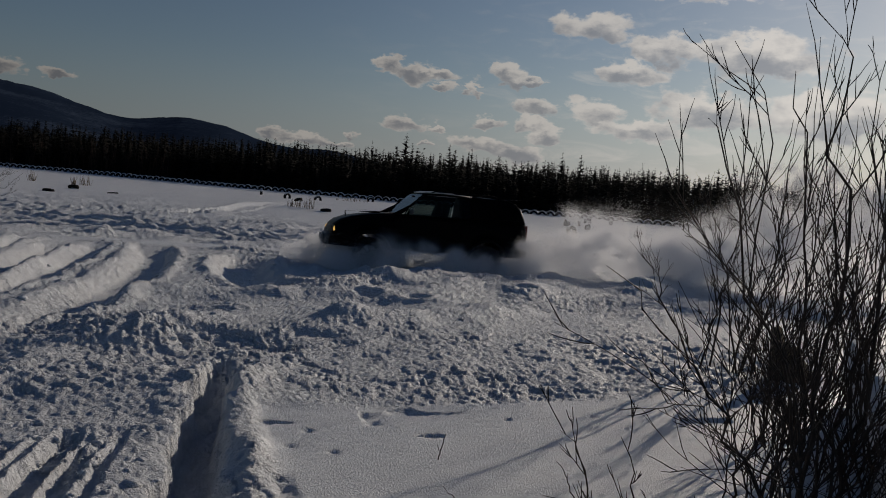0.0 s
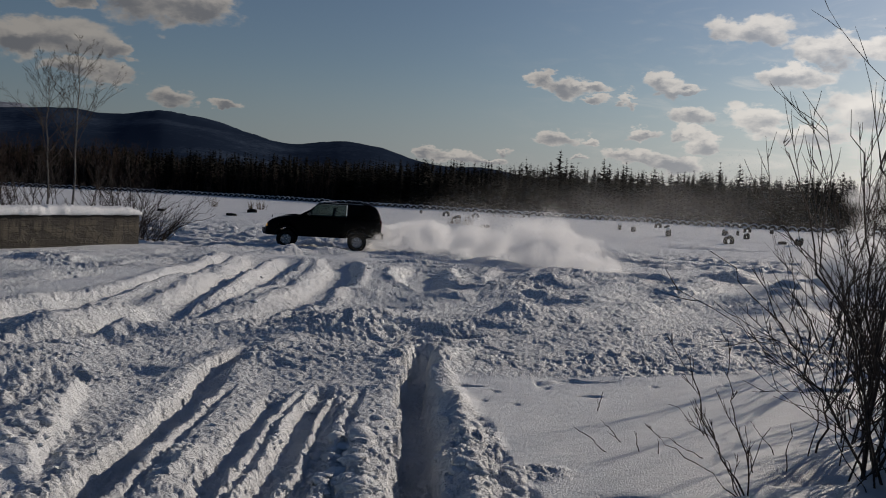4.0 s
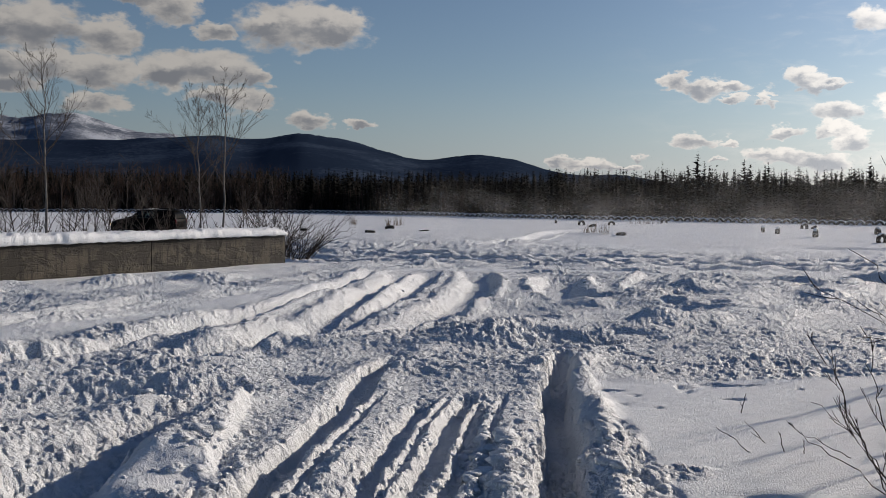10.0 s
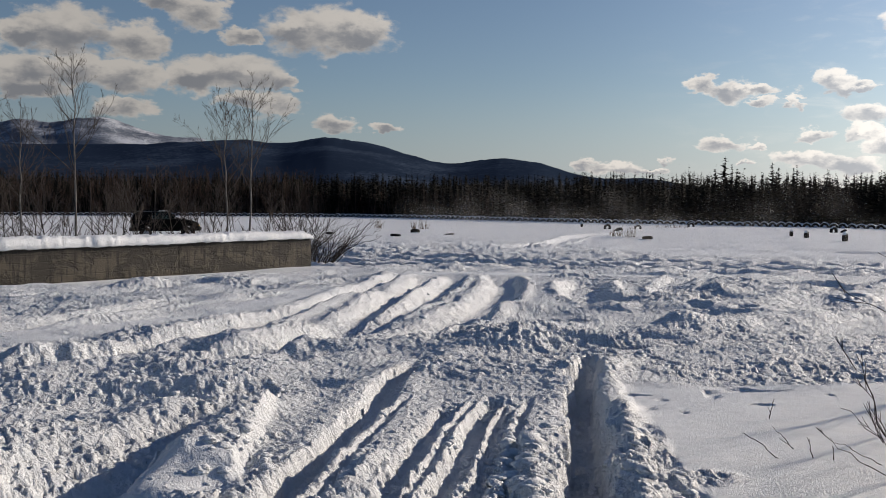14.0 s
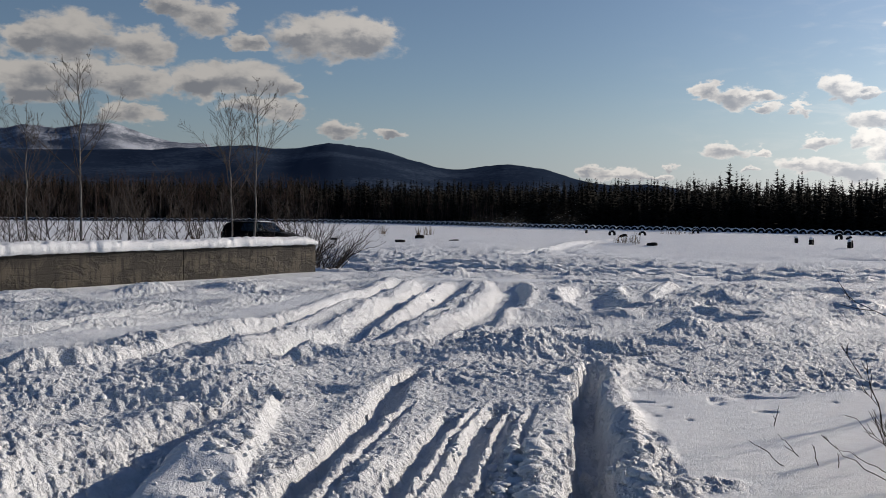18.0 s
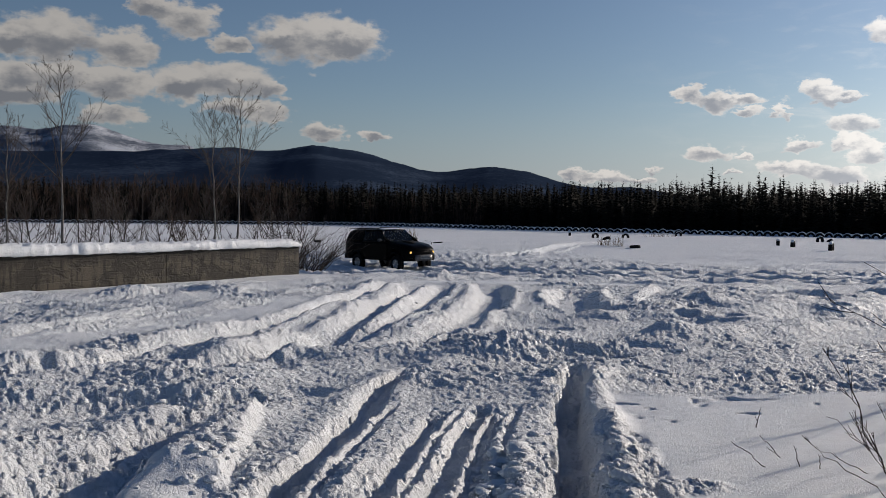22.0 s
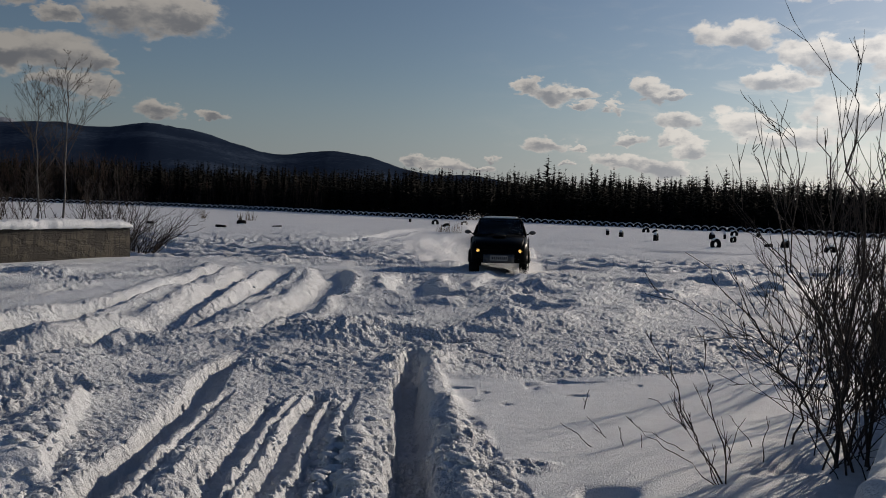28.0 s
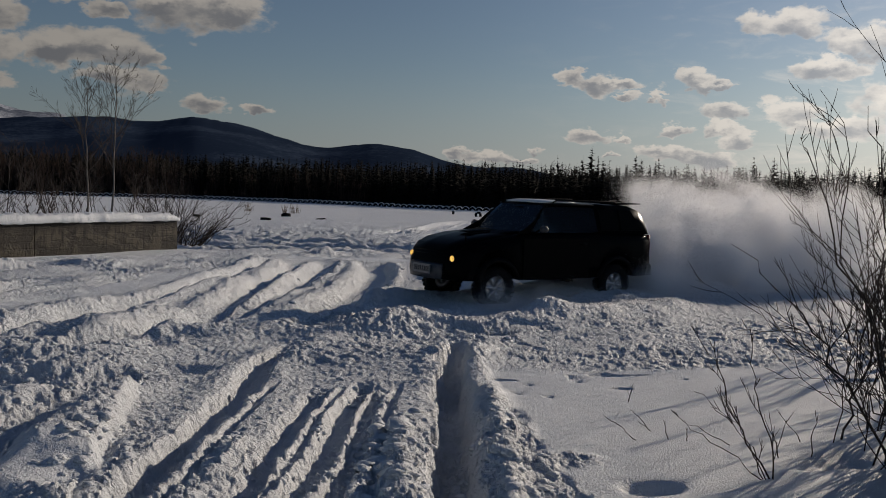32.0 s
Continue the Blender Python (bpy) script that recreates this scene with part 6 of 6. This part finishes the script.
def spray_plan():
    """(mesh, birth, x, y, z, drift x, drift y, rise, life) for each cloud of powder."""
    rng = random.Random(77)
    out = []
    # the long tail of powder behind the car as it slides off at the start
    t = -4.0
    while t < 6.2:
        if t < 0:
            x0, y0, h = smooth_drive(0.0)
            x, y = x0 - 4.2 * t, y0 + 0.45 * t
        else:
            x, y, h = smooth_drive(t)
        fx, fy = math.sin(radians(h)), math.cos(radians(h))
        amount = 1.0 if t < 2.6 else 0.75 if t < 4.6 else 0.5
        for k in range(5 if t < 0 else 4 if t < 2.5 else 3):
            s = rng.uniform(-0.9, 0.9)
            bx, by = x - fx * 1.9 + fy * s, y - fy * 1.9 - fx * s
            me = rng.choice(THICK if rng.random() < 0.5 * amount else CLOUD)
            life = rng.uniform(4.5, 8.0) if t < -0.8 else rng.uniform(1.8, 3.2)
            if t > 1.2 and k == 2:
                me, life = rng.choice(THIN), rng.uniform(3.5, 7.0)
            out.append((me, t, bx, by, 0.2, -fx * rng.uniform(0.3, 2.2) + rng.uniform(-0.4, 0.4), -fy * 1.0 + rng.uniform(-0.6, 0.6), rng.uniform(0.1, 3.2 if t < -1.2 else 1.5 if t < 0.3 else 1.05) * amount, life))
        # snow pushed up in front and along the sills
        if t > -0.8 and t < 1.6:
            for k in range(6):
                f = rng.uniform(-1.6, 2.5)
                out.append((rng.choice(THICK), t, x + fx * f - fy * 0.9 * (1 if k else -1), y + fy * f + fx * 0.9 * (1 if k else -1), -0.12, fx * 1.7, fy * 1.7, rng.uniform(0.05, 0.65), 0.9))
        if -0.8 < t < 1.3:
            for k in range(5):
                f, o = rng.uniform(1.9, 2.9), rng.uniform(-1.1, 1.1)
                out.append((rng.choice(THICK), t, x + fx * f - fy * o, y + fy * f + fx * o, -0.1, fx * 1.5, fy * 1.5, rng.uniform(0.1, 0.6), 0.8))
        out.append((rng.choice(THIN), t + 0.3, x - fx * 4, y - fy * 4, 0.5, rng.uniform(-0.5, 0.15), rng.uniform(0.1, 0.5), rng.uniform(0.1, 1.7), rng.uniform(8.0, 15.0)))
        t += 0.15 if t < 3 else 0.2
    # a little dust as it comes round
    t = 22.6
    while t < 27.6:
        x, y, h = smooth_drive(t)
        fx, fy = math.sin(radians(h)), math.cos(radians(h))
        out.append((rng.choice(CLOUD) if rng.random() < 0.35 else rng.choice(THIN), t, x - fx * 2.3, y - fy * 2.3, 0.05, rng.uniform(-0.7, 0.0), 0.3, rng.uniform(0.1, 0.35), rng.uniform(1.2, 2.0)))
        t += 0.3
    # the great fan that it throws as it swings towards the camera
    t = 27.6
    while t < 32.0:
        x, y, h = smooth_drive(t)
        fx, fy = math.sin(radians(h)), math.cos(radians(h))
        full = min(1.0, max(0.12, (t - 28.2) / 2.0))
        reach = float(np.interp(t, (28.5, 29.6, 30.5, 31.4), (0.8, 3.2, 6.2, 8.0)))
        for k in range(11 if t > 29.3 else 4):
            s = rng.uniform(-0.8, 0.8)
            bx, by = x - fx * 1.7 + fy * s, y - fy * 1.7 - fx * s
            out.append((rng.choice(THICK if k < 3 else CLOUD), t, bx + 0.5 * full, by, 0.15, 0.3 + rng.uniform(0.0, 1.0) * reach, rng.uniform(-0.5, 0.5), rng.uniform(0.1, 2.0) * (0.5 + 0.5 * full), rng.uniform(1.8, 3.6) * (0.5 + 0.5 * full)))
        # what the wheels fling up along its flank
        if 27.9 < t < 30.8:
            for k in range(10 if t < 29.3 else 8 if t < 30.2 else 7):
                f = rng.uniform(-0.9, 1.9) if t < 30.2 else rng.uniform(-2.0, -0.2)
                o, up = (rng.uniform(1.0, 1.5), 0.0) if t < 30.2 else (rng.uniform(-0.8, 0.9), 0.5)
                out.append((rng.choice(THICK), t, x + fx * f - fy * o, y + fy * f + fx * o, -0.1 + up, 0.4 + rng.uniform(0.0, 2.6), -0.3, up + rng.uniform(0.3, 1.85) * min(1.0, 0.95 + (t - 28.6) / 1.6), rng.uniform(1.0, 1.6) if t < 29.4 else rng.uniform(0.7, 1.0)))
        # loose snow that it ploughs up along its flank
        if t > 30.3:
            for k in range(5):
                f, o = rng.uniform(-2.1, 2.1), rng.uniform(0.8, 1.15)
                out.append((rng.choice(THICK), t, x + fx * f - fy * o, y + fy * f + fx * o, -0.28, fx * 0.8, fy * 0.8, 0.14, 0.8))
        # bow wave of the front wheel
        if t > 29.8:
            out.append((rng.choice(THICK), t, x + fx * 1.5 - fy * 0.9, y + fy * 1.5 + fx * 0.9, -0.35, -0.4, -0.6, 0.18, 0.9))
        t += 0.15
    return out


def spray_rows(t0, x, y, z, dx, dy, rise, life):
    """A cloud waits in the snow, is thrown up, hangs, and settles into the snow again."""
    rest = -3.6
    ground = float(level(x, y))
    at = lambda f: (x + dx * (1 - math.exp(-1.6 * f * life)) , y + dy * (1 - math.exp(-1.6 * f * life)))
    rows = []
    turn = (x * 37.0) % 360
    marks = [(t0 - 0.35, 0.0, rest), (t0, 0.0, z), (t0 + 0.25 * life, 0.25, z + rise * 0.85), (t0 + 0.5 * life, 0.5, z + rise), (t0 + 0.8 * life, 0.8, z + rise * 0.75 - 0.1), (t0 + life, 1.0, z - 0.3), (t0 + life * 1.35, 1.2, rest)]
    # the state at the start of the clip
    if marks[0][0] > 0:
        rows.append((0.0, pose(x, y, ground + rest, 0, 0, turn)))
    for (ta, fa, za), (tb, fb, zb) in zip(marks, marks[1:]):
        if ta < 0 < tb:
            f = -ta / (tb - ta)
            q = at(fa + (fb - fa) * f)
            rows.append((0.0, pose(q[0], q[1], ground + za + (zb - za) * f, 0, 0, turn)))
    for tt, f, zz in marks:
        if 0 < tt < 31.9:
            q = at(f)
            rows.append((tt, pose(q[0], q[1], ground + zz, 0, 0, turn + 40 * f)))
    if not rows:
        return []
    if marks[-1][0] > 32.0:
        for (ta, fa, za), (tb, fb, zb) in zip(marks, marks[1:]):
            if ta <= 32.0 < tb:
                f = (32.0 - ta) / (tb - ta)
                q = at(fa + (fb - fa) * f)
                rows.append((32.0, pose(q[0], q[1], ground + za + (zb - za) * f, 0, 0, turn + 40 * f)))
    else:
        rows.append((32.0, rows[-1][1]))
    return rows


# ---------------------------------------------------------------- what moves
def motions():
    # the car, leaning and bobbing a little in the snow
    rows = []
    for i in range(0, 129):
        t = i * 0.25
        x, y, h = smooth_drive(t)
        ride = float(np.interp(t, (0, 3, 8, 20, 24, 26, 28.5, 30, 31, 32), (-0.03, -0.04, 0.0, -0.05, -0.14, -0.08, -0.08, -0.08, -0.11, -0.10)))
        z = float(level(x, y)) + ride + 0.015 * math.sin(t * 5.1)
        rows.append((t, pose(x, y, z, 0.8 + 0.8 * math.sin(t * 3.1), 1.3 * math.sin(t * 2.3 + 1), -h)))
    walk(car, rows)
    # the wheels roll as far as the car goes, in steps of less than a quarter turn
    for k, w in enumerate(wheels):
        rolled, rows = 0.0, []
        front = k < 2
        px, py, ph = smooth_drive(0.0)
        for i in range(0, 481):
            t = i / 15.0
            x, y, h = smooth_drive(min(t, 32.0))
            ahead = (x - px) * math.sin(radians(h)) + (y - py) * math.cos(radians(h))
            rolled += max(-1.2, min(1.2, ahead / WHEEL_R))
            steer = max(-24.0, min(24.0, (ph - h) * 6.0)) if front else 0.0
            px, py, ph = x, y, h
            rows.append((t, Matrix.Translation((TRACK * (-1 if k % 2 == 0 else 1), AXLE_F if front else AXLE_R, WHEEL_R)) @ pose(0, 0, 0, 0, 0, steer) @ pose(0, 0, 0, -math.degrees(rolled), 0, 0)))
        walk(w, rows)
    # the powder
    for me, t0, *v in spray_plan():
        rows = spray_rows(t0, *v)
        if len(rows) < 2:
            continue
        ob = tagged(new("snow_spray", me), "cloud of white powder snow thrown up by the car", "snow", "powder behind the car", "stuff")
        walk(ob, rows)


motions()
